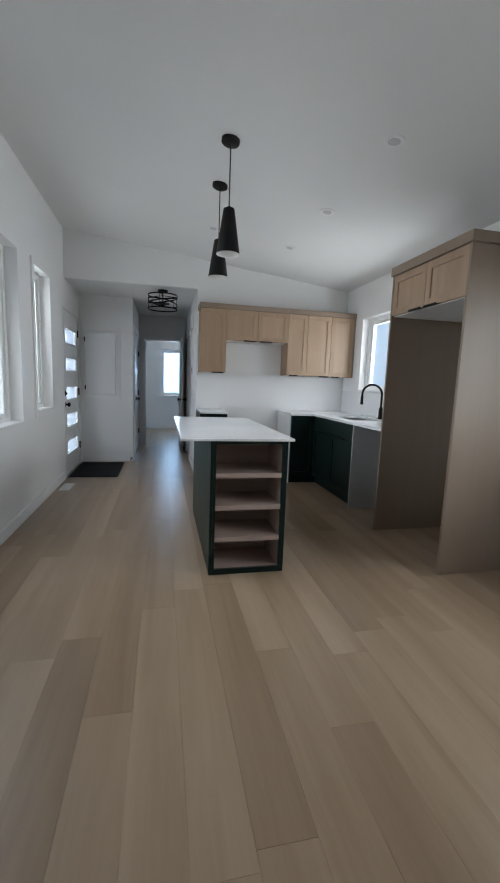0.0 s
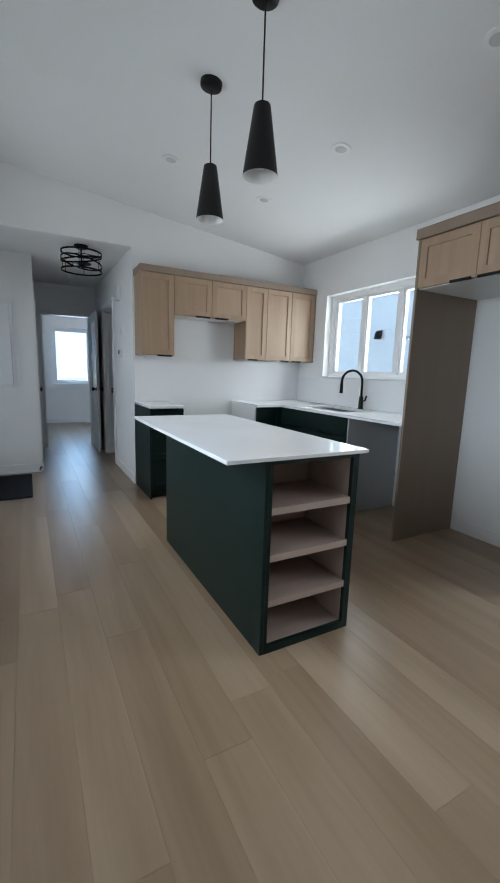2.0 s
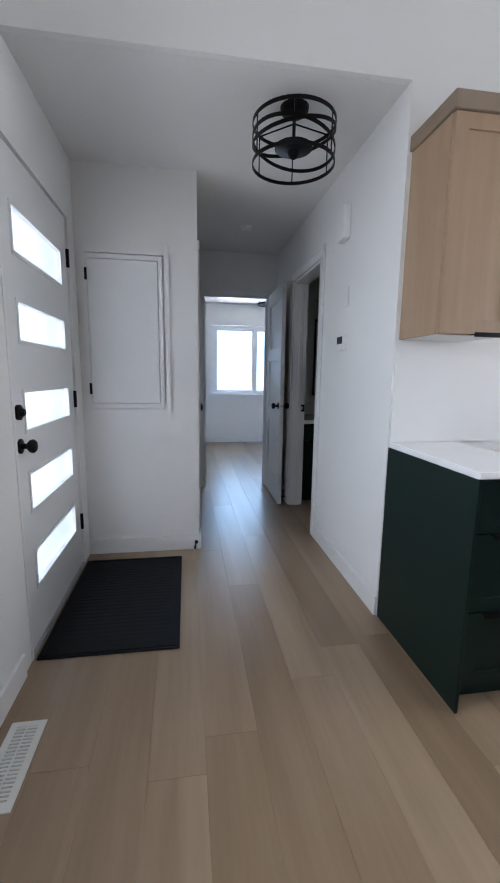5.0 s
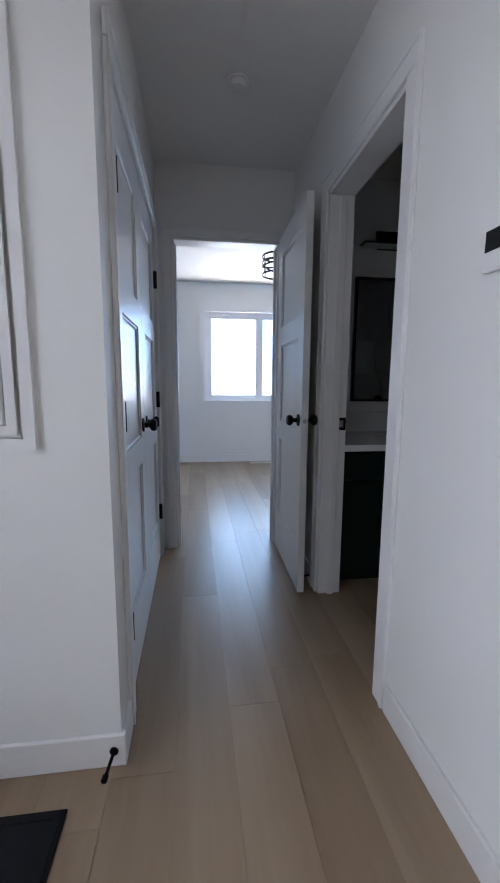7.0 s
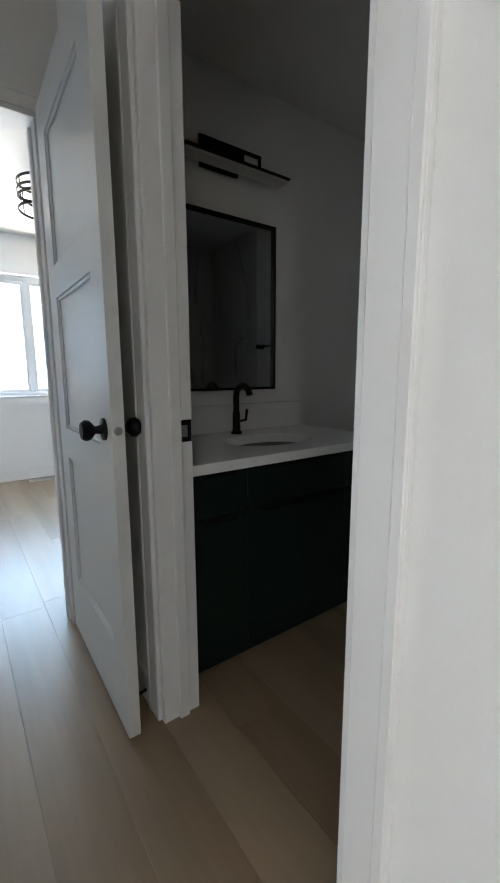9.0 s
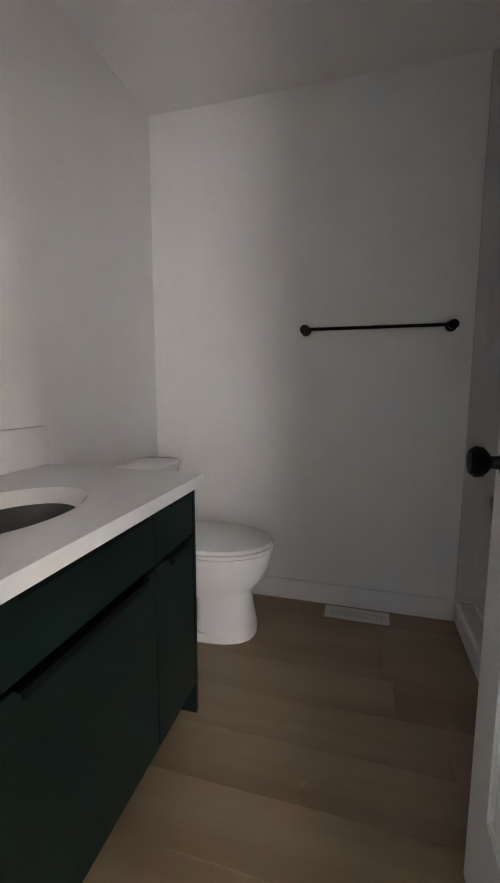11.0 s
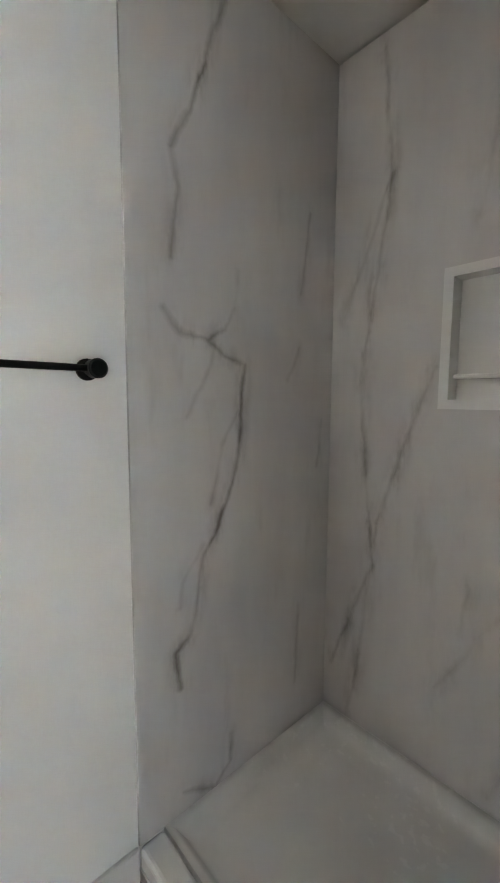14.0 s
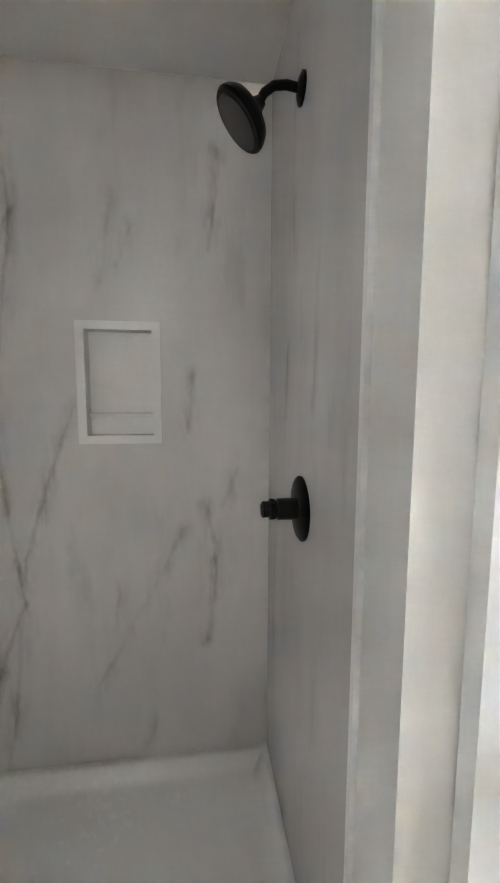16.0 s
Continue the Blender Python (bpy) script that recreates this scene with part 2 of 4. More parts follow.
SHELF = wood("shelf_melamine", (0.30, 0.225, 0.185), (0.36, 0.275, 0.23), (0.42, 0.33, 0.28), 0, 0.5, per_object=0.08, streak=8, bump=0.03)
PLANK = wood("oak_plank", (0.172, 0.114, 0.068), (0.268, 0.187, 0.118), (0.375, 0.277, 0.188), 1, 0.30, per_object=0.24, streak=6.0)
GAP = shader("floor_joint", (0.19, 0.135, 0.09), 0.8, grain=50)
QUARTZ = shader("white_quartz", (0.82, 0.82, 0.82), 0.16, spread=0.015, grain=260, bump=0.0)
BLACK = shader("black_metal", (0.003, 0.003, 0.0033), 0.42, spread=0.1, grain=80, bump=0.02, spec=0.16)
PENDANT = shader("pendant_black", (0.006, 0.006, 0.006), 0.5, grain=80, bump=0.02, spec=0.3)
INNER = shader("pendant_white_inside", (0.84, 0.83, 0.81), 0.5, spread=0.03, grain=50)
RUBBER = shader("rubber_mat", (0.008, 0.009, 0.012), 0.8, spec=0.2, spread=0.15, grain=150, bump=0.4)
STEEL = shader("steel", (0.45, 0.45, 0.46), 0.3, metal=1.0, spread=0.05, grain=120, bump=0.02)
GREY = shader("grey_panel", (0.42, 0.43, 0.43), 0.55, spread=0.03, grain=60)
PORC = shader("porcelain", (0.80, 0.80, 0.79), 0.1, spread=0.008, grain=30, bump=0.0)
ACRYL = shader("shower_acrylic", (0.80, 0.80, 0.79), 0.25, spread=0.01, grain=40, bump=0.0)
VINYL = shader("window_vinyl", (0.82, 0.82, 0.82), 0.3, spread=0.01, grain=40, bump=0.0)
VENTW = shader("vent_enamel", (0.72, 0.72, 0.70), 0.4, spread=0.02, grain=60, bump=0.0)
LENS = shader("lamp_diffuser", (0.55, 0.55, 0.54), 0.5, spread=0.02, grain=40)
SCREEN = shader("dark_display", (0.01, 0.011, 0.011), 0.2, grain=40, bump=0.0)
SIDING = shader("pale_siding", (0.88, 0.86, 0.85), 0.7, spread=0.02, grain=12)
ROOFM = shader("roof_shingle", (0.12, 0.12, 0.13), 0.9, spread=0.2, grain=30, bump=0.3)
# ground colour raised so it throws daylight up onto the neighbouring wall
EARTH = shader("pale_bounce_ground", (0.72, 0.71, 0.69), 0.9, spread=0.12, grain=3, bump=0.3)
MARBLE_SIDE = marble("marble_side", 1, SIDE_VEINS, 0.6, 0.5)
MARBLE_HEAD = marble("marble_head", 1, HEAD_VEINS, 0.2, 0.5)
MARBLE_BACK = marble("marble_back", 0, BACK_VEINS, 0.3, 0.62)


def glass(name):
    m = bpy.data.materials.new(name)
    m.use_nodes = True
    n, l = m.node_tree.nodes, m.node_tree.links
    n.remove(n["Principled BSDF"])
    clear, gloss, mix, lw = n.new("ShaderNodeBsdfTransparent"), n.new("ShaderNodeBsdfGlossy"), n.new("ShaderNodeMixShader"), n.new("ShaderNodeLayerWeight")
    steep, fr = n.new("ShaderNodeMath"), n.new("ShaderNodeMath")
    clear.inputs["Color"].default_value = (0.93, 0.95, 0.95, 1)
    gloss.inputs["Roughness"].default_value = 0.02
    steep.operation, fr.operation = "POWER", "MULTIPLY_ADD"
    steep.inputs[1].default_value, fr.inputs[1].default_value, fr.inputs[2].default_value = 5, 0.9, 0.04
    lw.inputs["Blend"].default_value = 0.5
    l.new(lw.outputs["Facing"], steep.inputs[0])
    l.new(steep.outputs[0], fr.inputs[0])
    l.new(fr.outputs[0], mix.inputs[0])
    l.new(clear.outputs[0], mix.inputs[1])
    l.new(gloss.outputs[0], mix.inputs[2])
    l.new(mix.outputs[0], n["Material Output"].inputs["Surface"])
    return m


GLASS = glass("window_glass")
FROST = shader("frosted_glass", (0.85, 0.88, 0.92), 0.5, grain=200, spread=0.02)
FROST.node_tree.nodes["Principled BSDF"].inputs["Transmission Weight"].default_value = 1.0
MIRROR = shader("mirror_silver", (0.88, 0.9, 0.9), 0.02, metal=1.0, spread=0.0, grain=5, bump=0.0, rough_spread=0.0)


# ---- building helpers ----
ORG = {}


def thing(name, loc, label, category, group="", kind="", rz=0.0):
    """An Empty at the base of a thing; its parts are given in world coordinates unless it is turned."""
    ob = new(name)
    ob.empty_display_size = 0.1
    ob.matrix_world = pose(*loc, 0, 0, rz)
    ORG[ob] = Vector(loc)
    return tagged(ob, label, category, group, kind)


def part(name, bm, material, parent=None, label="", local=False, smooth=False):
    """Links a bmesh as one mesh object, under a thing or a part where one is given."""
    org = ORG.get(parent, Vector((0, 0, 0)))
    if parent is not None and not local:
        bmesh.ops.translate(bm, vec=-org, verts=bm.verts)
    me = bpy.data.meshes.new(name)
    bmesh.ops.recalc_face_normals(bm, faces=bm.faces)
    bm.to_mesh(me)
    bm.free()
    me.materials.append(material)
    if smooth:
        for p in me.polygons:
            p.use_smooth = True
        me.set_sharp_from_angle(angle=radians(40))
    ob = new(name, me)
    if parent is not None:
        ob.parent = parent
        ORG[ob] = Vector((0, 0, 0)) if local else org
    if label:
        ob["label"] = label
    return ob


def box(bm, x0, x1, y0, y1, z0, z1, bevel=0.0, seg=1):
    r = bmesh.ops.create_cube(bm, size=1.0)
    vs = r["verts"]
    bmesh.ops.scale(bm, vec=(x1 - x0, y1 - y0, z1 - z0), verts=vs)
    bmesh.ops.translate(bm, vec=((x0 + x1) / 2, (y0 + y1) / 2, (z0 + z1) / 2), verts=vs)
    if bevel:
        es = list({e for v in vs for e in v.link_edges})
        bmesh.ops.bevel(bm, geom=es, offset=bevel, segments=seg, affect="EDGES", profile=0.5)
    return bm


def B(*a, **k):
    return box(bmesh.new(), *a, **k)


def lathe(bm, rings, m=None, n=28, close=True):
    """A turned shape from (radius, height) rings round z, then moved by m."""
    m = m or Matrix()
    rows = [[bm.verts.new(m @ Vector((r * math.cos(2 * math.pi * i / n), r * math.sin(2 * math.pi * i / n), z))) for i in range(n)] for r, z in rings]
    for a, b in zip(rows, rows[1:]):
        for i in range(n):
            bm.faces.new((a[i], a[(i + 1) % n], b[(i + 1) % n], b[i]))
    if close:
        bm.faces.new(rows[0][::-1])
        bm.faces.new(rows[-1])
    return bm


def tube(bm, pts, r, n=12, closed=False):
    """A round bar along points."""
    pts = [Vector(p) for p in pts]
    rows = []
    count = len(pts)
    up = None
    for i, p in enumerate(pts):
        a = pts[(i - 1) % count] if closed or i else pts[0]
        c = pts[(i + 1) % count] if closed or i < count - 1 else pts[-1]
        d = (c - a).normalized()
        if up is None:
            up = d.orthogonal().normalized()
        up = (up - d * up.dot(d)).normalized()
        s = d.cross(up)
        rows.append([bm.verts.new(p + r * (math.cos(2 * math.pi * k / n) * up + math.sin(2 * math.pi * k / n) * s)) for k in range(n)])
    pairs = list(zip(rows, rows[1:])) + ([(rows[-1], rows[0])] if closed else [])
    for a, b in pairs:
        for k in range(n):
            bm.faces.new((a[k], a[(k + 1) % n], b[(k + 1) % n], b[k]))
    if not closed:
        bm.faces.new(rows[0][::-1])
        bm.faces.new(rows[-1])
    return bm


def arc(center, a, b, r, t0, t1, n=14):
    a, b, center = Vector(a), Vector(b), Vector(center)
    return [center + r * (math.cos(t0 + (t1 - t0) * i / n) * a + math.sin(t0 + (t1 - t0) * i / n) * b) for i in range(n + 1)]


def holed(axis, c0, c1, a0, a1, z0, z1, holes=()):
    """A wall slab, thick from c0 to c1 on the axis across it and long from a0 to a1, with holes (a0, a1, z0, z1) right through."""
    cuts_a = sorted({a0, a1, *[h[0] for h in holes], *[h[1] for h in holes]})
    cuts_z = sorted({z0, z1, *[h[2] for h in holes], *[h[3] for h in holes]})
    na, nz = len(cuts_a) - 1, len(cuts_z) - 1

    def solid(i, k):
        if not (0 <= i < na and 0 <= k < nz):
            return False
        ca, cz = (cuts_a[i] + cuts_a[i + 1]) / 2, (cuts_z[k] + cuts_z[k + 1]) / 2
        return not any(h[0] < ca < h[1] and h[2] < cz < h[3] for h in holes)
    bm, seen = bmesh.new(), {}

    def v(c, a, z):
        key = (c, a, z)
        if key not in seen:
            seen[key] = bm.verts.new({"x": (c, a, z), "y": (a, c, z), "z": (a, z, c)}[axis])
        return seen[key]
    for i in range(na):
        for k in range(nz):
            if not solid(i, k):
                continue
            p, q, s, t = cuts_a[i], cuts_a[i + 1], cuts_z[k], cuts_z[k + 1]
            for c in (c0, c1):
                bm.faces.new((v(c, p, s), v(c, q, s), v(c, q, t), v(c, p, t)))
            for di, dk, e in ((-1, 0, ((p, s), (p, t))), (1, 0, ((q, s), (q, t))), (0, -1, ((p, s), (q, s))), (0, 1, ((p, t), (q, t)))):
                if not solid(i + di, k + dk):
                    (e0, f0), (e1, f1) = e
                    bm.faces.new((v(c0, e0, f0), v(c0, e1, f1), v(c1, e1, f1), v(c1, e0, f0)))
    return bm


def structure(name, bm, material, label, category):
    return tagged(part(name, bm, material), label, category, kind="structure")


# ---- plan ----
L, R, SOUTH, NORTH = -1.63, 2.12, -8.0, 5.60
FLAT = 2.47
HX = -0.885          # closet face in the hall
WX = 1.96            # far wall of the bathroom


def roof_z(x):
    return 2.85 - 0.12 * x


# walls
left_holes = [(-3.6, -1.72, 0.86, 2.30), (-1.28, -0.72, 0.92, 2.30), (-0.13, 0.83, 0.0, 2.12)]
structure("wall_left", holed("x", L - 0.16, L, SOUTH, NORTH, 0, 3.25, left_holes), WALL, "smooth white painted outer wall with windows and entry door", "wall")
right_holes = [(-2.05, -0.50, 1.22, 2.16), (-5.3, -3.52, 0.86, 2.13)]
structure("wall_right", holed("x", R, R + 0.16, SOUTH, NORTH, 0, 3.25, right_holes), WALL, "smooth white painted outer wall of the kitchen", "wall")
structure("wall_south", holed("y", SOUTH - 0.16, SOUTH, L - 0.16, R + 0.16, 0, 3.25), WALL, "plain white painted end wall", "wall")
structure("wall_kitchen", holed("y", 0, 0.055, 0.0, R, 0, 3.25), WALL, "white painted wall behind the kitchen cabinets", "wall")
structure("wall_header", holed("y", 0, 0.12, L, 0.0, FLAT, 3.25), WALL, "white painted wall above the entry nook", "wall")
structure("wall_closet_end", holed("y", 0.952, 1.06, L, HX, 0, FLAT), WALL, "white painted wall beside the entry door", "wall")
structure("wall_closet", holed("x", HX - 0.11, HX, 1.06, 2.57, 0, FLAT, [(1.15, 2.43, 0.0, 2.04)]), WALL, "white painted hall wall with closet doors", "wall")
structure("wall_hall_right", holed("x", 0.0, 0.12, 0.055, 2.57, 0, FLAT, [(1.12, 1.86, 0.0, 2.05)]), WALL, "white painted hall wall with the bathroom doorway", "wall")
structure("wall_bedroom_south", holed("y", 2.57, 2.69, L, R, 0, FLAT, [(-0.79, -0.09, 0.0, 2.04)]), WALL, "white painted wall with the bedroom doorway", "wall")
structure("wall_bedroom_north", holed("y", NORTH, NORTH + 0.16, L - 0.16, R + 0.16, 0, 3.25, [(-0.515, 1.13, 0.865, 2.095)]), WALL, "white painted bedroom wall with a wide window", "wall")
structure("wall_mirror", holed("y", 2.47, 2.57, 0.12, WX, 0, FLAT), WALL, "white painted bathroom wall behind the vanity", "wall")
structure("wall_bath_east", holed("x", WX, WX + 0.12, 0.055, 2.57, 0, FLAT), WALL, "white painted bathroom wall with a towel bar", "wall")
structure("wall_bath_stub", holed("y", 0.985, 1.108, 0.12, 0.93, 0, FLAT), WALL, "white painted short wall behind the bathroom door", "wall")
structure("wall_shower_side", holed("x", 0.81, 0.922, 0.155, 0.985, 0, FLAT), WALL, "white painted shower partition", "wall")
structure("wall_shower_back", holed("y", 0.055, 0.157, 0.12, WX, 0, FLAT, [(1.31, 1.55, 1.275, 1.645)]), WALL, "stud wall behind the shower", "wall")
# ceilings
bm = bmesh.new()
pts = [(L - 0.16, roof_z(L - 0.16)), (R + 0.16, roof_z(R + 0.16))]
vs = []
for y in (SOUTH - 0.16, 0.02):
    vs.append([bm.verts.new((x, y, z + dz)) for dz in (0, 0.12) for x, z in pts])
a, b = vs
for q in ((a[0], a[1], b[1], b[0]), (a[2], a[3], b[3], b[2]), (a[0], a[1], a[3], a[2]), (b[0], b[1], b[3], b[2]), (a[0], a[2], b[2], b[0]), (a[1], a[3], b[3], b[1])):
    bm.faces.new(q)
structure("ceiling", bm, CEIL, "white sloping ceiling of the great room", "ceiling")
structure("ceiling_flat", B(L - 0.1, R + 0.1, 0.03, NORTH + 0.1, FLAT - 0.001, FLAT + 0.12), CEIL, "flat white ceiling over entry, hall, bathroom and bedroom", "ceiling")

structure("ceiling_bath", B(0.121, WX - 0.0005, 0.156, 2.4695, 2.412, FLAT - 0.002), CEIL, "flat white bathroom ceiling", "ceiling")
floor = structure("floor", B(L - 0.16, R + 0.16, SOUTH - 0.16, NORTH + 0.16, -0.14, -0.004), GAP, "light oak plank floor with tight joints", "floor")
ground = structure("ground", B(-300, 300, -300, 300, -0.7, -0.6), EARTH, "ground around the house, made pale to bounce daylight", "ground")


# baseboards
def baseboard(x0, x1, y0, y1):
    structure("baseboard", B(x0, x1, y0, y1, 0.0, 0.105, bevel=0.003), TRIM, "white painted baseboard at the foot of the wall", "baseboard")


baseboard(L, L + 0.014, SOUTH, -0.215)
baseboard(R - 0.014, R, SOUTH, -3.24)
baseboard(R - 0.014, R, -3.20, -2.37)
baseboard(L, HX + 0.014, 0.938, 0.952)
baseboard(HX, HX + 0.014, 0.9522, 1.075)
baseboard(-0.014, 0.0, 0.002, 1.035)
baseboard(-0.014, 0.0, 1.945, 2.57)
baseboard(0.31, 1.14, -0.014, 0.0)
baseboard(L, R, NORTH - 0.014, NORTH)
baseboard(WX - 0.014, WX, 0.953, 2.47)
baseboard(L + 0.0, L + 0.014, 2.69, NORTH - 0.015)


# ---- windows ----
def window(name, axis, inner, outer, a0, a1, z0, z1, mullions, label, sill=True, casing=0.0):
    """A vinyl window set in its opening, with frame, mullions, panes and sill."""
    c = (a0 + a1) / 2
    loc = (inner, c, z0) if axis == "x" else (c, inner, z0)
    w = thing(name, loc, label, "window", kind="structure")
    sgn = 1 if outer > inner else -1
    f0, f1 = sorted((outer - sgn * 0.075, outer - sgn * 0.005))

    def bx(c0, c1, p, q, s, t, bev=0.004):
        return B(c0, c1, p, q, s, t, bevel=bev) if axis == "x" else B(p, q, c0, c1, s, t, bevel=bev)
    bm = holed(axis, f0, f1, a0 + 0.001, a1 - 0.001, z0 + 0.001, z1 - 0.001, [(a0 + 0.055, a1 - 0.055, z0 + 0.055, z1 - 0.055)])
    part("window_frame", bm, VINYL, w)
    edges = [a0 + 0.055, *mullions, a1 - 0.055]
    for m in mullions:
        part("mullion", bx(f0 + 0.004, f1 - 0.004, m - 0.028, m + 0.028, z0 + 0.055, z1 - 0.055), VINYL, w)
    mid = (f0 + f1) / 2
    for p, q in zip(edges, edges[1:]):
        sash = holed(axis, mid - 0.02, mid + 0.02, p + 0.025 * (p != edges[0]), q - 0.025 * (q != edges[-1]), z0 + 0.056, z1 - 0.056, [(p + 0.05, q - 0.05, z0 + 0.085, z1 - 0.085)])
        s = part("sash", sash, VINYL, w)
        g = part("pane", bx(mid - 0.004, mid + 0.004, p + 0.045, q - 0.045, z0 + 0.08, z1 - 0.08, 0), GLASS, s)
        g.visible_shadow = False
    if sill:
        i0, i1 = sorted((inner - sgn * 0.02, outer - sgn * 0.08))
        part("window_sill", bx(i0, i1, a0 + 0.002, a1 - 0.002, z0 + 0.0015, z0 + 0.02), TRIM, w)
    if casing:
        i0, i1 = sorted((inner, inner - sgn * 0.016))
        part("casing", holed(axis, i0, i1, a0 - casing, a1 + casing, z0 - casing, z1 + casing, [(a0 + 0.002, a1 - 0.002, z0 + 0.002, z1 - 0.002)]), TRIM, w, "white painted casing")
    return w


window("window_1", "x", L, L - 0.16, -3.6, -1.72, 0.86, 2.30, [-2.35], "wide white vinyl window glowing with daylight", casing=0.06)
window("window_2", "x", L, L - 0.16, -1.28, -0.72, 0.92, 2.30, [], "narrow tall white vinyl window beside the entry", casing=0.05)
window("window_3", "x", R, R + 0.16, -2.05, -0.50, 1.22, 2.16, [-1.52, -1.03], "white vinyl kitchen window above the sink")
window("window_4", "x", R, R + 0.16, -5.3, -3.52, 0.86, 2.13, [-4.55], "white vinyl window beside the fridge alcove")
window("window_5", "y", NORTH, NORTH + 0.16, -0.515, 1.13, 0.865, 2.095, [0.27], "white vinyl bedroom window with overexposed daylight", casing=0.07)


# ---- doors ----
def knob(parent, m, local=True):
    k = part("knob", lathe(bmesh.new(), [(0.001, 0.0), (0.031, 0.0), (0.031, 0.006), (0.013, 0.009), (0.011, 0.026), (0.017, 0.031), (0.027, 0.04), (0.029, 0.052), (0.022, 0.062), (0.001, 0.064)], m, 24), BLACK, parent, "matt black round knob", local=local, smooth=True)
    return k


def hinge(parent, x, y, z, m=None):
    bm = bmesh.new()
    tube(bm, [(x, y, z - 0.048), (x, y, z + 0.048)], 0.011, 10)
    box(bm, x - 0.016, x + 0.014, y - 0.003, y + 0.003, z - 0.045, z + 0.045)
    part("hinge", bm, BLACK, parent, "black steel hinge", local=True)


def panel_door(name, loc, rz, width, height, label, knob_side=1, knobs=(1, -1), hinges=True, hinge_face=1, cat="door"):
    """A three-panel door leaf; local x runs from the hinge edge, y is across the thickness."""
    d = thing(name, loc, label, cat, kind="structure", rz=rz)
    t = 0.0175
    st = 0.115
    rows = [(0.26, 0.77), (0.885, 1.36), (1.47, height - 0.125)]
    bm = holed("y", -t, t, 0.0, width, 0.0, height, [(st, width - st, a, b) for a, b in rows])
    part("leaf", bm, DOORW, d, local=True)
    for a, b in rows:
        p = bmesh.new()
        box(p, st - 0.001, width - st + 0.001, -0.006, 0.006, a - 0.001, b + 0.001)
        part("panel", p, DOORW, d, local=True)
        for s in (1, -1):
            m = bmesh.new()
            for x0, x1, z0, z1 in ((st, width - st, a, a + 0.012), (st, width - st, b - 0.012, b), (st, st + 0.012, a + 0.012, b - 0.012), (width - st - 0.012, width - st, a + 0.012, b - 0.012)):
                box(m, x0, x1, *sorted((s * 0.006, s * 0.0125)), z0, z1, bevel=0.004)
            part("moulding", m, DOORW, d, local=True)
    for s in knobs:
        knob(d, Matrix.Translation((width - 0.065, s * t, 0.935)) @ Matrix.Rotation(radians(-90 * s), 4, "X"))
    if hinges:
        for z in (0.30, 1.02, 1.73):
            hinge(d, -0.004, hinge_face * (t + 0.010), z)
    return d


bd = panel_door("door_bedroom", (-0.085, 2.545, 0.012), -91.0, 0.70, 2.03, "white three-panel bedroom door standing open against the hall wall")
part("latch_plate", lathe(bmesh.new(), [(0.012, 0.0), (0.012, 0.002), (0.007, 0.003)], Matrix.Translation((0.6995, 0, 0.935)) @ Matrix.Rotation(radians(90), 4, "Y"), 20), STEEL, bd, "steel latch plate", local=True)
panel_door("door_closet", (HX - 0.022, 1.162, 0.012), 90, 0.626, 2.02, "white three-panel closet door, closed", knobs=(-1,), hinge_face=-1)
cd = panel_door("door_closet", (HX - 0.022, 2.418, 0.012), -90, 0.626, 2.02, "white three-panel closet door, closed", knobs=(1,), hinge_face=1)
panel_door("door_bathroom", (0.135, 1.142, 0.012), -1.0, 0.715, 2.03, "white three-panel bathroom door standing open inwards", knobs=(1,))


def casing(name, axis, face, out, a0, a1, top, label, width=0.07, depth=0.4):
    """Door trim round an opening on one face of a wall, with legs and a head."""
    c = thing(name, (face, (a0 + a1) / 2, 0) if axis == "x" else ((a0 + a1) / 2, face, 0), label, "door trim", kind="structure")

    def bx(p, q, s, t):
        lo, hi = sorted((face, face + out))
        bm = bmesh.new()
        for f0, f1, ins in ((lo, hi, 0.0),):
            if axis == "x":
                box(bm, f0, f1, p, q, s, t, bevel=0.003)
            else:
                box(bm, p, q, f0, f1, s, t, bevel=0.003)
        return bm
    part("leg", bx(a0 - width, a0 - 0.002, 0.0, top + 0.002), TRIM, c)
    part("leg", bx(a1 + 0.002, a1 + width, 0.0, top + 0.002), TRIM, c)
    part("head", bx(a0 - width, a1 + width, top + 0.0025, top + width), TRIM, c)
    # raised outer bead
    lo, hi = sorted((face + out * 0.99, face + out * 1.3))
    for p, q, s, t in ((a0 - width, a0 - width + 0.02, 0.0, top + width - 0.021), (a1 + width - 0.02, a1 + width, 0.0, top + width - 0.021), (a0 - width, a1 + width, top + width - 0.02, top + width)):
        part("bead", B(lo, hi, p, q, s, t, bevel=0.003) if axis == "x" else B(p, q, lo, hi, s, t, bevel=0.003), TRIM, c)
    return c


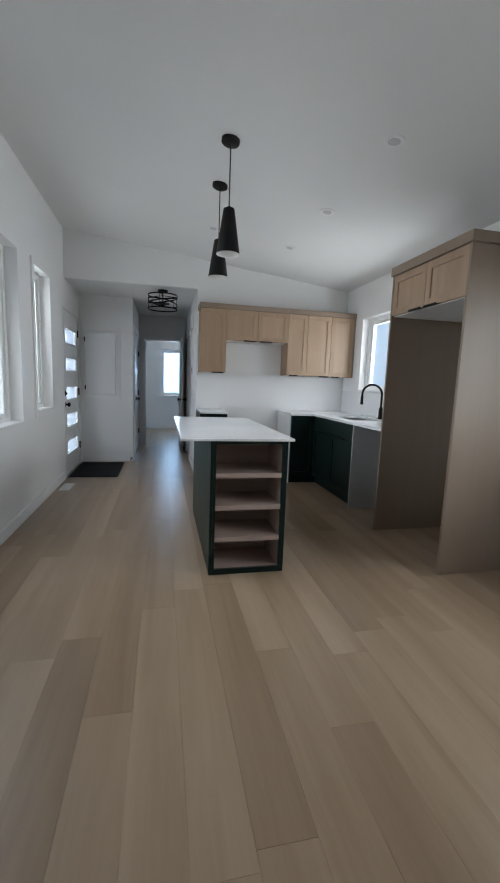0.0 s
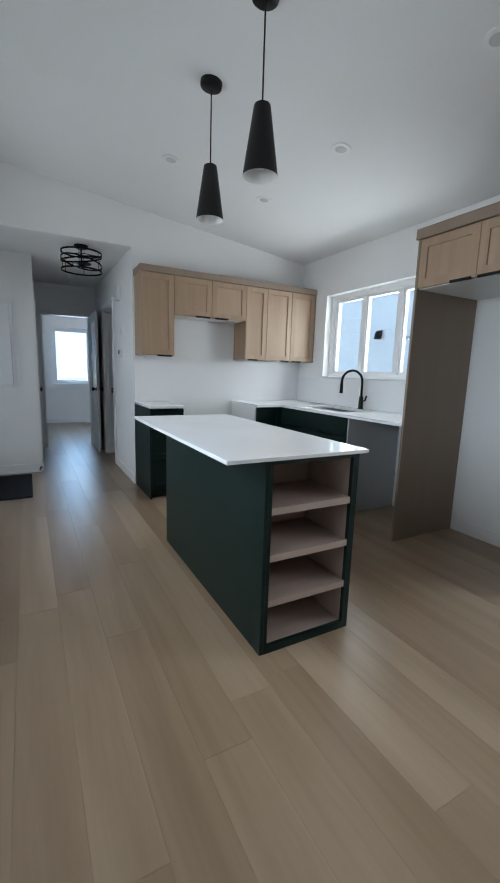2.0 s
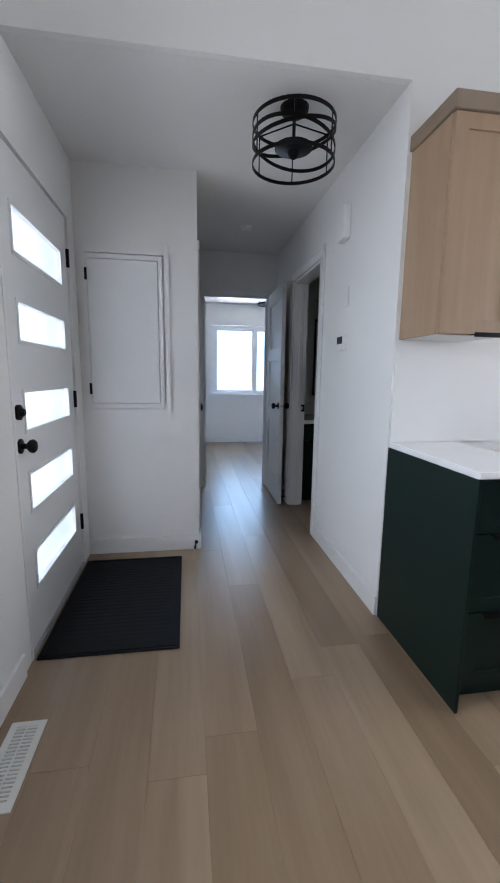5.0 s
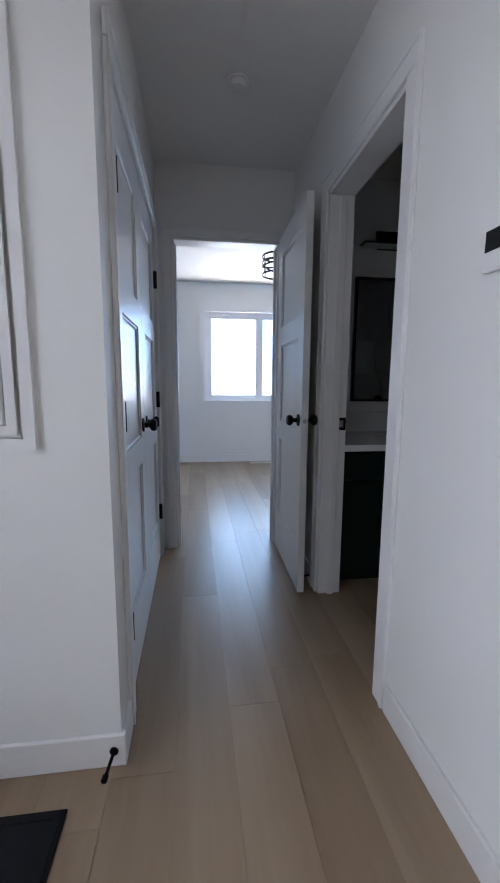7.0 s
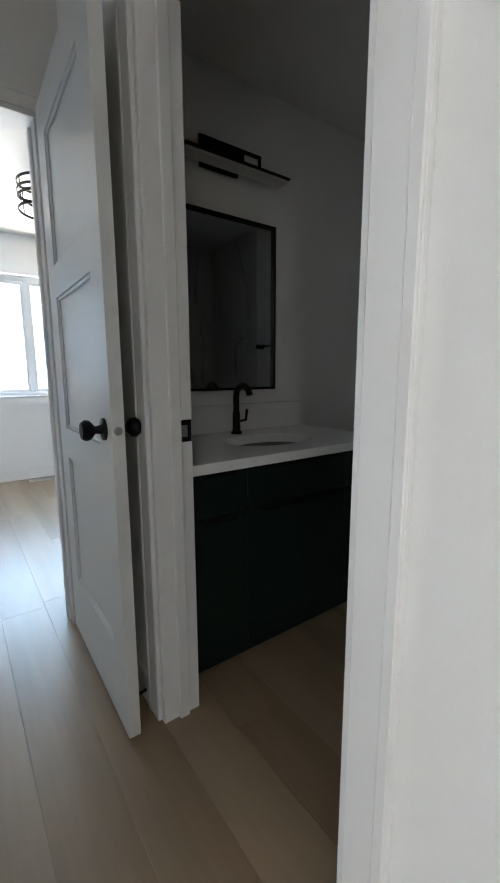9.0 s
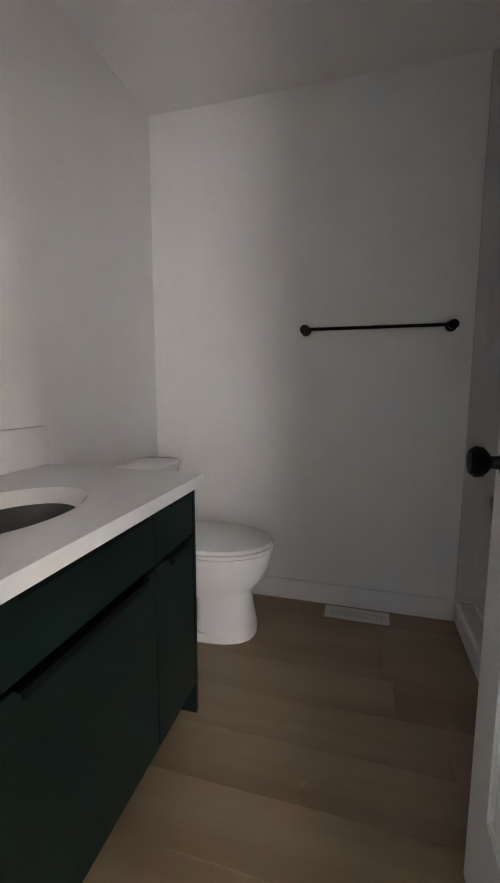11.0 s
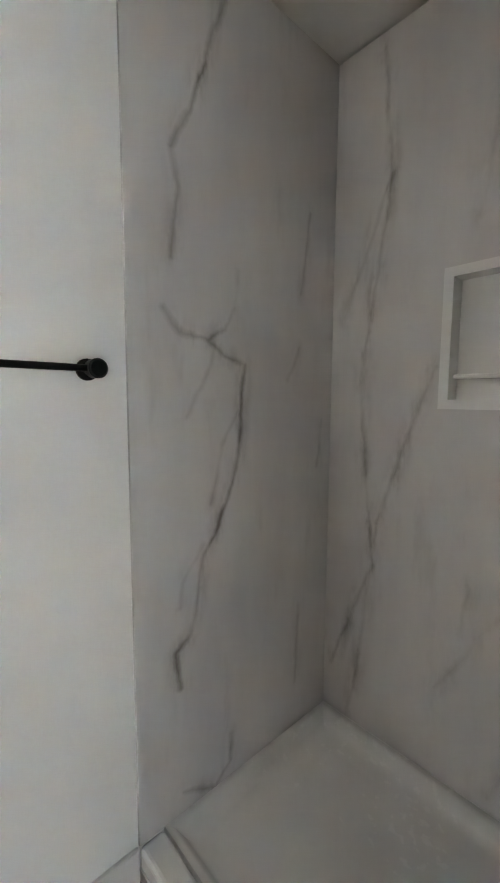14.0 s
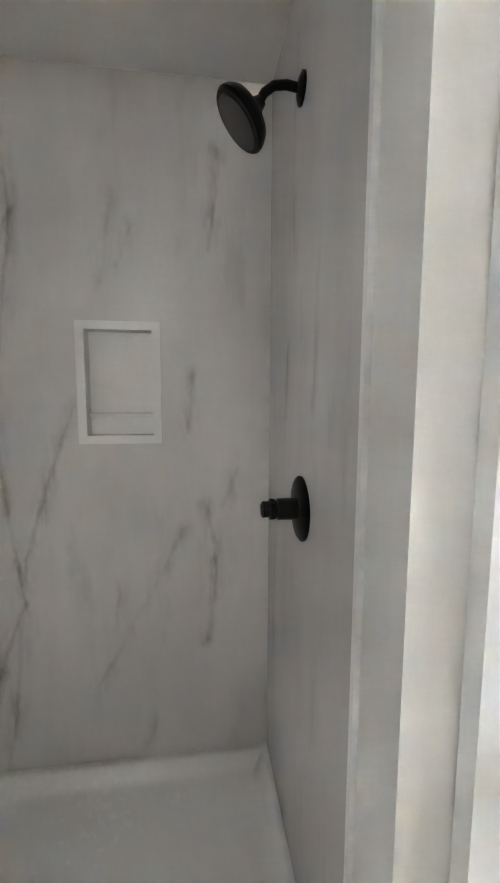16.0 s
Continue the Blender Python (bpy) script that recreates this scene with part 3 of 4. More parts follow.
def jamb(name, axis, c0, c1, a0, a1, top, label):
    j = thing(name, ((c0 + c1) / 2, (a0 + a1) / 2, 0) if axis == "x" else ((a0 + a1) / 2, (c0 + c1) / 2, 0), label, "door jamb", kind="structure")

    def bx(k0, k1, p, q, s, t):
        return B(k0, k1, p, q, s, t, bevel=0.002) if axis == "x" else B(p, q, k0, k1, s, t, bevel=0.002)
    part("side", bx(c0 - 0.002, c1 + 0.002, a0 + 0.0005, a0 + 0.018, 0, top - 0.019), TRIM, j)
    part("side", bx(c0 - 0.002, c1 + 0.002, a1 - 0.018, a1 - 0.0005, 0, top - 0.019), TRIM, j)
    part("head", bx(c0 - 0.002, c1 + 0.002, a0 + 0.0005, a1 - 0.0005, top - 0.018, top - 0.0005), TRIM, j)
    m0, m1 = c0 + (c1 - c0) * 0.4, c0 + (c1 - c0) * 0.68
    part("stop", bx(m0, m1, a1 - 0.030, a1 - 0.0185, 0, top - 0.031), TRIM, j)
    part("stop", bx(m0, m1, a0 + 0.0185, a0 + 0.030, 0, top - 0.031), TRIM, j)
    return j


casing("casing_bathroom", "x", 0.0, -0.015, 1.12, 1.86, 2.05, "white stepped trim round the bathroom doorway", width=0.078)
bj = jamb("jamb_bathroom", "x", 0.0, 0.12, 1.12, 1.86, 2.05, "white jamb of the bathroom doorway")
part("strike_plate", B(0.070, 0.118, 1.8385, 1.8415, 0.90, 0.965, bevel=0.001), BLACK, bj, "black strike plate")
part("strike_lip", B(0.082, 0.104, 1.8370, 1.8386, 0.915, 0.95), STEEL, bj, "bright latch hole")
casing("casing_closet", "x", HX, 0.015, 1.15, 2.43, 2.04, "white stepped trim round the closet doors")
casing("casing_bedroom", "y", 2.57, -0.015, -0.79, -0.09, 2.04, "white stepped trim round the bedroom doorway", width=0.06)
jamb("jamb_bedroom", "y", 2.57, 2.69, -0.79, -0.09, 2.04, "white jamb of the bedroom doorway")

# entry door with five lites
ED = thing("door_entry", (L - 0.04, 0.35, 0), "grey-white entry door with five frosted glass lites, closed", "door", kind="structure")
lites = [(0.27, 0.44), (0.625, 0.79), (0.98, 1.145), (1.355, 1.515), (1.705, 1.885)]
bm = holed("x", L - 0.055, L - 0.012, -0.105, 0.805, 0.012, 2.10, [(0.03, 0.68, a, b) for a, b in lites])
part("leaf", bm, DOORW, ED)
for a, b in lites:
    f = part("lite_frame", holed("x", L - 0.058, L - 0.007, 0.018, 0.692, a - 0.012, b + 0.012, [(0.034, 0.676, a + 0.004, b - 0.004)]), DOORW, ED)
    g = part("pane", B(L - 0.037, L - 0.030, 0.03, 0.68, a, b), FROST, f, "frosted glass lite")
    g.visible_shadow = False
part("frame", holed("x", L - 0.15, L + 0.003, -0.129, 0.829, 0.0, 2.119, [(-0.108, 0.808, -0.01, 2.104)]), TRIM, ED, "white door frame")
part("threshold", B(L - 0.14, L + 0.004, -0.106, 0.806, 0.0, 0.011), STEEL, ED, "metal threshold")
for z in (0.29, 1.07, 1.88):
    hm = bmesh.new()
    tube(hm, [(L - 0.004, 0.802, z - 0.05), (L - 0.004, 0.802, z + 0.05)], 0.010, 10)
    part("hinge", hm, BLACK, ED, "black steel hinge")
knob(ED, Matrix.Translation((L - 0.012, -0.045, 0.925)) @ Matrix.Rotation(radians(90), 4, "Y"), local=False)
part("deadbolt", lathe(bmesh.new(), [(0.001, 0), (0.032, 0), (0.032, 0.012), (0.02, 0.016), (0.012, 0.03), (0.001, 0.031)], Matrix.Translation((L - 0.012, -0.045, 1.065)) @ Matrix.Rotation(radians(90), 4, "Y"), 24), BLACK, ED, "black deadbolt turn", smooth=True)

# electrical panel hatch in the nook
hatch = thing("panel_hatch", (-1.34, 0.952, 0.98), "white framed hatch door over the electrical panel", "hatch")
part("trim", holed("y", 0.938, 0.952, -1.60, -1.065, 0.965, 1.99, [(-1.57, -1.095, 0.995, 1.96)]), TRIM, hatch)
part("inner_trim", holed("y", 0.932, 0.9375, -1.588, -1.105, 1.005, 1.95, [(-1.565, -1.13, 1.03, 1.925)]), TRIM, hatch)
part("leaf", B(-1.562, -1.133, 0.928, 0.950, 1.033, 1.922, bevel=0.004), DOORW, hatch)
for z in (1.13, 1.83):
    hm = bmesh.new()
    tube(hm, [(-1.566, 0.926, z - 0.035), (-1.566, 0.926, z + 0.035)], 0.008, 10)
    part("hinge", hm, BLACK, hatch, "small black hinge")

# ---- kitchen ----
CT = 0.918
OAKF = OAK_Z


def shaker(parent, axis, face, out, a0, a1, z0, z1, mat, rail=0.055, name="door"):
    """A shaker front: frame and recessed panel; axis is the one across the front."""
    lo, hi = sorted((face, face + out))
    d = part(name, holed(axis, lo, hi, a0, a1, z0, z1, [(a0 + rail, a1 - rail, z0 + rail, z1 - rail)]), mat, parent)
    m0, m1 = sorted((face + out * 0.08, face + out * 0.5))
    p = B(m0, m1, a0 + rail - 0.001, a1 - rail + 0.001, z0 + rail - 0.001, z1 - rail + 0.001) if axis == "x" else B(a0 + rail - 0.001, a1 - rail + 0.001, m0, m1, z0 + rail - 0.001, z1 - rail + 0.001)
    part("panel", p, mat, d)
    return d


def edge_pull(parent, axis, face, out, a0, a1, z):
    """A black edge pull hooked under a front."""
    lo, hi = sorted((face + out * 0.2, face + out * 1.9))
    l2, h2 = sorted((face + out * 1.7, face + out * 2.0))
    bm = bmesh.new()
    for c0, c1, s, t in ((lo, hi, z - 0.003, z), (l2, h2, z - 0.012, z + 0.006)):
        if axis == "x":
            box(bm, c0, c1, a0, a1, s, t)
        else:
            box(bm, a0, a1, c0, c1, s, t)
    part("pull", bm, BLACK, parent, "black metal edge pull")


def upper(x0, x1, z0, z1, doors, pulls, label):
    u = thing("wall_cabinet", ((x0 + x1) / 2, -0.16, z0), label, "kitchen cabinet", "oak wall cabinets")
    part("body", B(x0 + 0.0007, x1 - 0.0007, -0.282, -0.001, z0, z1), OAKF, u)
    part("underside", B(x0 + 0.015, x1 - 0.015, -0.27, -0.01, z0 - 0.003, z0 - 0.0005), INNER, u, "pale underside")
    w = (x1 - x0) / doors
    for i in range(doors):
        a, b = x0 + i * w + 0.002, x0 + (i + 1) * w - 0.002
        d = shaker(u, "y", -0.283, -0.02, a, b, z0 + 0.002, z1 - 0.003, OAKF)
        p, q = pulls[i]
        edge_pull(d, "y", -0.283, -0.02, a + p * (b - a), a + q * (b - a), z0 + 0.0005)
    return u


upper(0.02, 0.35, 1.40, 2.19, 1, [(0.45, 0.92)], "light oak shaker wall cabinet with one door")
upper(0.35, 1.17, 1.812, 2.19, 2, [(0.55, 0.93), (0.07, 0.45)], "short light oak cabinet over the empty range gap")
upper(1.17, 1.44, 1.40, 2.19, 1, [(0.1, 0.55)], "narrow light oak shaker wall cabinet")
upper(1.44, 2.10, 1.40, 2.19, 2, [(0.55, 0.93), (0.07, 0.45)], "light oak shaker wall cabinet with two doors")
crown = thing("crown_trim", (1.06, -0.16, 2.191), "taupe oak crown board along the wall cabinets", "cabinet trim")
bm = B(0.008, 2.118, -0.312, -0.001, 2.191, 2.254, bevel=0.003)
part("board", bm, TAUPE, crown)
part("filler", B(2.101, 2.118, -0.298, -0.282, 1.40, 2.1905), TAUPE, crown, "taupe filler strip")

bs = thing("backsplash", (1.06, -0.006, CT), "plain white quartz backsplash slab behind the counter", "backsplash")
part("slab", holed("y", -0.012, -0.0005, 0.005, R - 0.013, CT + 0.001, 1.395), QUARTZ, bs)
bs2 = thing("backsplash", (R - 0.006, -1.2, CT), "plain white quartz backsplash under the kitchen window", "backsplash")
part("slab", B(R - 0.012, R - 0.0005, -2.335, -0.0125, CT + 0.001, 1.215), QUARTZ, bs2)

# base unit with three drawers
b1 = thing("base_cabinet", (0.155, -0.31, 0), "dark green base cabinet with three drawers", "kitchen cabinet", "dark green base cabinets")
part("body", B(0.018, 0.342, -0.60, -0.0015, 0.10, 0.888), GREEN, b1)
part("end_panel", B(0.004, 0.017, -0.63, -0.0015, 0.0, 0.890, bevel=0.001), GREEN, b1)
part("toe_kick", B(0.018, 0.337, -0.55, -0.53, 0.0, 0.099), GREEN, b1)
for z0, z1 in ((0.105, 0.395), (0.40, 0.69), (0.695, 0.884)):
    d = shaker(b1, "y", -0.601, -0.02, 0.02, 0.340, z0, z1, GREEN, rail=0.05, name="drawer_front")
    edge_pull(d, "y", -0.601, -0.02, 0.08, 0.27, z1 - 0.0005)
c1 = thing("countertop", (0.15, -0.32, 0.891), "white quartz countertop on the drawer cabinet", "countertop")
part("slab", B(0.002, 0.345, -0.632, -0.0125, 0.891, CT, bevel=0.003), QUARTZ, c1)

# corner and sink run
b2 = thing("base_cabinet", (1.62, -0.31, 0), "dark green corner base cabinet with plain door", "kitchen cabinet", "dark green base cabinets")
part("body", B(1.17, R - 0.002, -0.60, -0.0015, 0.10, 0.888), GREEN, b2)
part("side_panel", B(1.156, 1.169, -0.60, -0.015, 0.0, 0.890), VENTW, b2, "white unfinished cabinet side")
part("toe_kick", B(1.17, 1.56, -0.55, -0.535, 0.0, 0.099), GREEN, b2)
d = shaker(b2, "y", -0.601, -0.02, 1.172, 1.478, 0.105, 0.884, GREEN)
edge_pull(d, "y", -0.601, -0.02, 1.2, 1.32, 0.8845)
b3 = thing("base_cabinet", (1.8, -1.16, 0), "dark green sink base cabinet with two doors", "kitchen cabinet", "dark green base cabinets")
part("body", B(1.50, R - 0.002, -1.70, -0.6235, 0.10, 0.888), GREEN, b3)
part("end_panel", B(1.484, R - 0.002, -1.716, -1.7005, 0.0, 0.890), GREY, b3, "pale grey end panel beside the dishwasher gap")
part("toe_kick", B(1.555, 1.57, -1.70, -0.5505, 0.0, 0.099), GREEN, b3)
part("false_front", B(1.479, 1.499, -1.698, -0.626, 0.72, 0.886, bevel=0.001), GREEN, b3)
for a, b in ((-1.698, -1.164), (-1.16, -0.626)):
    d = shaker(b3, "x", 1.499, -0.02, a, b, 0.105, 0.715, GREEN)
    edge_pull(d, "x", 1.499, -0.02, (a + b) / 2 - 0.09, (a + b) / 2 + 0.09, 0.7155)
c2 = thing("countertop", (1.75, -1.2, 0.891), "white quartz L-shaped countertop with undermount sink", "countertop")
hx0, hx1, hy0, hy1 = 1.58, 1.98, -1.52, -0.90
bm = holed("z", 0.891, CT, 1.15, R - 0.0125, -2.335, -0.0125, [(1.15, 1.45, -2.335, -0.65), (hx0, hx1, hy0, hy1)])
part("slab", bm, QUARTZ, c2)
sk = thing("kitchen_sink", (1.78, -1.21, 0.68), "dark steel undermount kitchen sink", "sink")
bm = bmesh.new()
box(bm, hx0 - 0.012, hx0 - 0.002, hy0 - 0.012, hy1 + 0.012, 0.68, 0.8895)
box(bm, hx1 + 0.002, hx1 + 0.012, hy0 - 0.012, hy1 + 0.012, 0.68, 0.8895)
box(bm, hx0 - 0.002, hx1 + 0.002, hy0 - 0.012, hy0 - 0.002, 0.68, 0.8895)
box(bm, hx0 - 0.002, hx1 + 0.002, hy1 + 0.002, hy1 + 0.012, 0.68, 0.8895)
box(bm, hx0 - 0.002, hx1 + 0.002, hy0 - 0.002, hy1 + 0.002, 0.68, 0.688)
part("basin", bm, SCREEN, sk)
part("drain", lathe(bmesh.new(), [(0.001, 0), (0.045, 0), (0.045, 0.004), (0.03, 0.006), (0.001, 0.004)], Matrix.Translation((1.78, -1.21, 0.689)), 24), STEEL, sk, smooth=True)
fa = thing("kitchen_faucet", (2.03, -1.27, CT), "matt black gooseneck kitchen faucet with pull-down spray", "faucet")
fx, fy = 2.03, -1.27
part("base", lathe(bmesh.new(), [(0.03, 0), (0.03, 0.008), (0.024, 0.014), (0.022, 0.12), (0.016, 0.13), (0.014, 0.135)], Matrix.Translation((fx, fy, CT)), 24), BLACK, fa, smooth=True)
path = [Vector((fx, fy, CT + 0.13)), Vector((fx, fy, CT + 0.26))] + arc((fx - 0.105, fy + 0.035, CT + 0.28), (0.95, -0.316, 0), (0, 0, 1), 0.11, 0, math.pi, 16) + [Vector((fx - 0.21, fy + 0.07, CT + 0.25))]
part("spout", tube(bmesh.new(), path, 0.0125, 14), BLACK, fa, smooth=True)
part("spray_head", lathe(bmesh.new(), [(0.012, 0.02), (0.016, 0.0), (0.017, -0.07), (0.02, -0.09), (0.001, -0.092)], Matrix.Translation((fx - 0.21, fy + 0.07, CT + 0.25)), 20), BLACK, fa, smooth=True)
part("lever", tube(bmesh.new(), [(fx, fy - 0.02, CT + 0.085), (fx, fy - 0.055, CT + 0.09), (fx, fy - 0.075, CT + 0.14)], 0.008, 10), BLACK, fa, smooth=True)

# fridge alcove
fr = thing("fridge_surround", (1.77, -2.79, 0), "taupe oak fridge surround with two tall panels, empty inside", "kitchen cabinet")
part("side_panel", B(1.432, R - 0.002, -3.236, -3.214, 0.0, 2.19, bevel=0.001), TAUPE, fr)
part("side_panel", B(1.432, R - 0.002, -2.358, -2.337, 0.0, 2.19, bevel=0.001), TAUPE, fr)
part("body", B(1.455, R - 0.002, -3.2135, -2.3585, 1.87, 2.188), OAKF, fr)
part("underside", B(1.456, R - 0.004, -3.213, -2.359, 1.864, 1.8695), VENTW, fr, "white underside")
for a, b, p, q in ((-3.2125, -2.788, 0.62, 0.95), (-2.784, -2.3595, 0.05, 0.38)):
    d = shaker(fr, "x", 1.4545, -0.02, a, b, 1.872, 2.186, OAKF)
    edge_pull(d, "x", 1.4545, -0.02, a + p * (b - a), a + q * (b - a), 1.8715)
part("crown", B(1.418, R - 0.002, -3.25, -2.323, 2.1905, 2.26, bevel=0.003), TAUPE, fr)

# island
isl = thing("kitchen_island", (0.115, -2.32, 0), "dark green kitchen island with open oak shelves at one end", "kitchen island")
ix0, ix1, iy0, iy1 = -0.14, 0.372, -3.026, -1.625
part("side_panel", B(ix0, ix0 + 0.019, iy0, iy1, 0.0, 0.900, bevel=0.001), GREEN, isl)
part("side_panel", B(ix1 - 0.019, ix1, iy0, iy1, 0.0, 0.900, bevel=0.001), GREEN, isl)
part("end_panel", B(ix0 + 0.0195, ix1 - 0.0195, iy1 - 0.019, iy1, 0.0, 0.900), GREEN, isl)
part("body", B(ix0 + 0.0195, ix1 - 0.0195, -2.66, iy1 - 0.0195, 0.10, 0.899), GREEN, isl)
part("face_frame", holed("y", iy0, iy0 + 0.02, ix0 + 0.0195, ix1 - 0.0195, 0.0, 0.900, [(ix0 + 0.036, ix1 - 0.036, 0.036, 0.880)]), GREEN, isl)
sh = part("shelf_case", holed("y", iy0 + 0.0205, -2.68, ix0 + 0.022, ix1 - 0.022, 0.018, 0.898, [(ix0 + 0.036, ix1 - 0.036, 0.036, 0.880)]), SHELF, isl, "pale oak shelf lining")
part("back", B(ix0 + 0.022, ix1 - 0.022, -2.679, -2.662, 0.018, 0.898), SHELF, sh)
for z in (0.225, 0.44, 0.655):
    part("shelf", B(ix0 + 0.0365, ix1 - 0.0365, iy0 + 0.003, -2.6795, z, z + 0.032, bevel=0.001), SHELF, sh)
ic = thing("countertop", (0.04, -2.25, 0.885), "white quartz island countertop with seating overhang", "countertop")
part("slab", B(-0.332, 0.41, -3.048, -1.46, 0.9005, 0.919, bevel=0.003), QUARTZ, ic)


# pendants
def pendant(x, y):
    z = roof_z(x)
    p = thing("pendant_lamp", (x, y, z), "matt black cone pendant lamp with white inside", "pendant lamp", "pendants over the island")
    tilt = Matrix.Rotation(math.atan(0.12), 4, "Y")
    part("canopy", lathe(bmesh.new(), [(0.001, -0.028), (0.05, -0.028), (0.06, -0.022), (0.062, 0.004)], Matrix.Translation((x, y, z)) @ tilt, 32), PENDANT, p, smooth=True)
    part("cord", tube(bmesh.new(), [(x, y, 2.43), (x, y, z - 0.02)], 0.004, 8), PENDANT, p)
    part("cap", lathe(bmesh.new(), [(0.005, 2.436), (0.022, 2.433), (0.030, 2.42)], Matrix.Translation((x, y, 0)), 24), PENDANT, p, smooth=True)
    part("shade", lathe(bmesh.new(), [(0.036, 2.425), (0.038, 2.42), (0.078, 2.155), (0.080, 2.135)], Matrix.Translation((x, y, 0)), 36, close=False), PENDANT, p, smooth=True)
    part("shade_lining", lathe(bmesh.new(), [(0.001, 2.415), (0.034, 2.414), (0.0775, 2.1365), (0.0798, 2.1345)], Matrix.Translation((x, y, 0)), 36, close=False), INNER, p, "white inner lining", smooth=True)
    part("bulb", lathe(bmesh.new(), [(0.014, 2.30), (0.016, 2.27), (0.03, 2.235), (0.034, 2.20), (0.025, 2.172), (0.001, 2.163)], Matrix.Translation((x, y, 0)), 20), INNER, p, "white unlit bulb", smooth=True)


pendant(-0.012, -2.66)
pendant(0.003, -2.035)

# recessed ceiling lights
for x, y in ((0.91, -3.12), (0.92, -2.07), (0.06, -1.11), (0.90, -1.09), (0.06, -4.2), (0.91, -4.2)):
    z = roof_z(x)
    m = Matrix.Translation((x, y, z)) @ Matrix.Rotation(math.atan(0.12), 4, "Y")
    r = thing("recessed_light", (x, y, z), "round white recessed ceiling light, switched off", "ceiling light", "recessed ceiling lights")
    part("ring", lathe(bmesh.new(), [(0.036, -0.003), (0.04, -0.007), (0.061, -0.006), (0.064, 0.001)], m, 32), TRIM, r, smooth=True)
    part("lens", lathe(bmesh.new(), [(0.001, -0.0085), (0.034, -0.0085), (0.037, -0.0065)], m, 24), LENS, r, "grey diffuser", smooth=True)


# cage ceiling lights
def cage_light(x, y):
    f = thing("ceiling_lamp", (x, y, FLAT), "black open-cage drum ceiling lamp with crossing rings", "ceiling lamp", "cage lamps")
    part("canopy", lathe(bmesh.new(), [(0.001, -0.035), (0.05, -0.032), (0.065, -0.02), (0.068, 0.0)], Matrix.Translation((x, y, FLAT)), 28), BLACK, f, smooth=True)
    part("stem", tube(bmesh.new(), [(x, y, FLAT - 0.03), (x, y, FLAT - 0.2)], 0.008, 10), BLACK, f)
    part("hub", lathe(bmesh.new(), [(0.001, -0.225), (0.02, -0.215), (0.03, -0.19), (0.09, -0.178), (0.09, -0.17), (0.001, -0.165)], Matrix.Translation((x, y, FLAT)), 28), BLACK, f, smooth=True)
    for z, tx, ty in ((-0.07, 0, 0), (-0.13, 0.07, 0.03), (-0.16, -0.07, -0.03), (-0.245, 0, 0)):
        bm = bmesh.new()
        n = 48
        rows = []
        for i in range(n):
            a = 2 * math.pi * i / n
            cx, cy = math.cos(a), math.sin(a)
            zz = FLAT + z + tx * cx * 0.5 + ty * cy * 0.5
            rows.append([bm.verts.new((x + rr * cx, y + rr * cy, zz + h)) for rr, h in ((0.192, -0.008), (0.197, -0.008), (0.197, 0.008), (0.192, 0.008))])
        for i in range(n):
            p, q = rows[i], rows[(i + 1) % n]
            for k in range(4):
                bm.faces.new((p[k], p[(k + 1) % 4], q[(k + 1) % 4], q[k]))
        part("ring", bm, BLACK, f)
    for i in range(6):
        a = 2 * math.pi * i / 6 + 0.3
        part("rod", tube(bmesh.new(), [(x + 0.194 * math.cos(a), y + 0.194 * math.sin(a), FLAT - 0.25), (x + 0.194 * math.cos(a), y + 0.194 * math.sin(a), FLAT - 0.07)], 0.003, 6), BLACK, f)
    for i in range(3):
        a = 2 * math.pi * i / 3 + 0.3
        part("spoke", tube(bmesh.new(), [(x, y, FLAT - 0.07), (x + 0.193 * math.cos(a), y + 0.193 * math.sin(a), FLAT - 0.07)], 0.004, 6), BLACK, f)


cage_light(-0.445, 0.26)
cage_light(0.24, 4.1)

# hall smoke alarm, wall controls
sa = thing("smoke_alarm", (-0.445, 1.84, FLAT), "small round white smoke alarm on the hall ceiling", "smoke alarm")
part("base", lathe(bmesh.new(), [(0.046, -0.008), (0.048, 0.0)], Matrix.Translation((-0.445, 1.84, FLAT)), 32), TRIM, sa, smooth=True)
part("cover", lathe(bmesh.new(), [(0.001, -0.040), (0.022, -0.040), (0.034, -0.034), (0.038, -0.0085)], Matrix.Translation((-0.445, 1.84, FLAT)), 32), VENTW, sa, smooth=True)
th = thing("thermostat", (-0.01, 0.65, 1.43), "white thermostat with a dark display on the hall wall", "thermostat")
part("case", B(-0.022, -0.0005, 0.595, 0.705, 1.385, 1.475, bevel=0.004), TRIM, th)
part("display", B(-0.0245, -0.0222, 0.61, 0.69, 1.425, 1.468), SCREEN, th, "dark display")
ch = thing("door_chime", (-0.02, 0.67, 2.08), "white rectangular door chime box high on the hall wall", "door chime")
part("cover", B(-0.045, -0.0005, 0.61, 0.73, 2.03, 2.22, bevel=0.008, seg=2), TRIM, ch)
for y0, z0 in ((0.62, 1.70),):
    sw = thing("light_switch", (-0.004, y0, z0), "white wall switch plate in the hall", "switch")
    part("plate", B(-0.006, -0.0005, y0 - 0.035, y0 + 0.035, z0 - 0.057, z0 + 0.057, bevel=0.002), TRIM, sw)
    part("rocker", B(-0.010, -0.0062, y0 - 0.016, y0 + 0.016, z0 - 0.032, z0 + 0.032, bevel=0.001), TRIM, sw)
sw = thing("wall_outlet", (0.42, -0.003, 0.32), "white range outlet low on the wall in the range gap", "outlet")
part("plate", B(0.37, 0.47, -0.02, -0.0005, 0.12, 0.2, bevel=0.002), TRIM, sw)
ds = thing("door_stop", (HX - 0.03, 0.93, 0.05), "black spring door stop on the baseboard", "door stop")
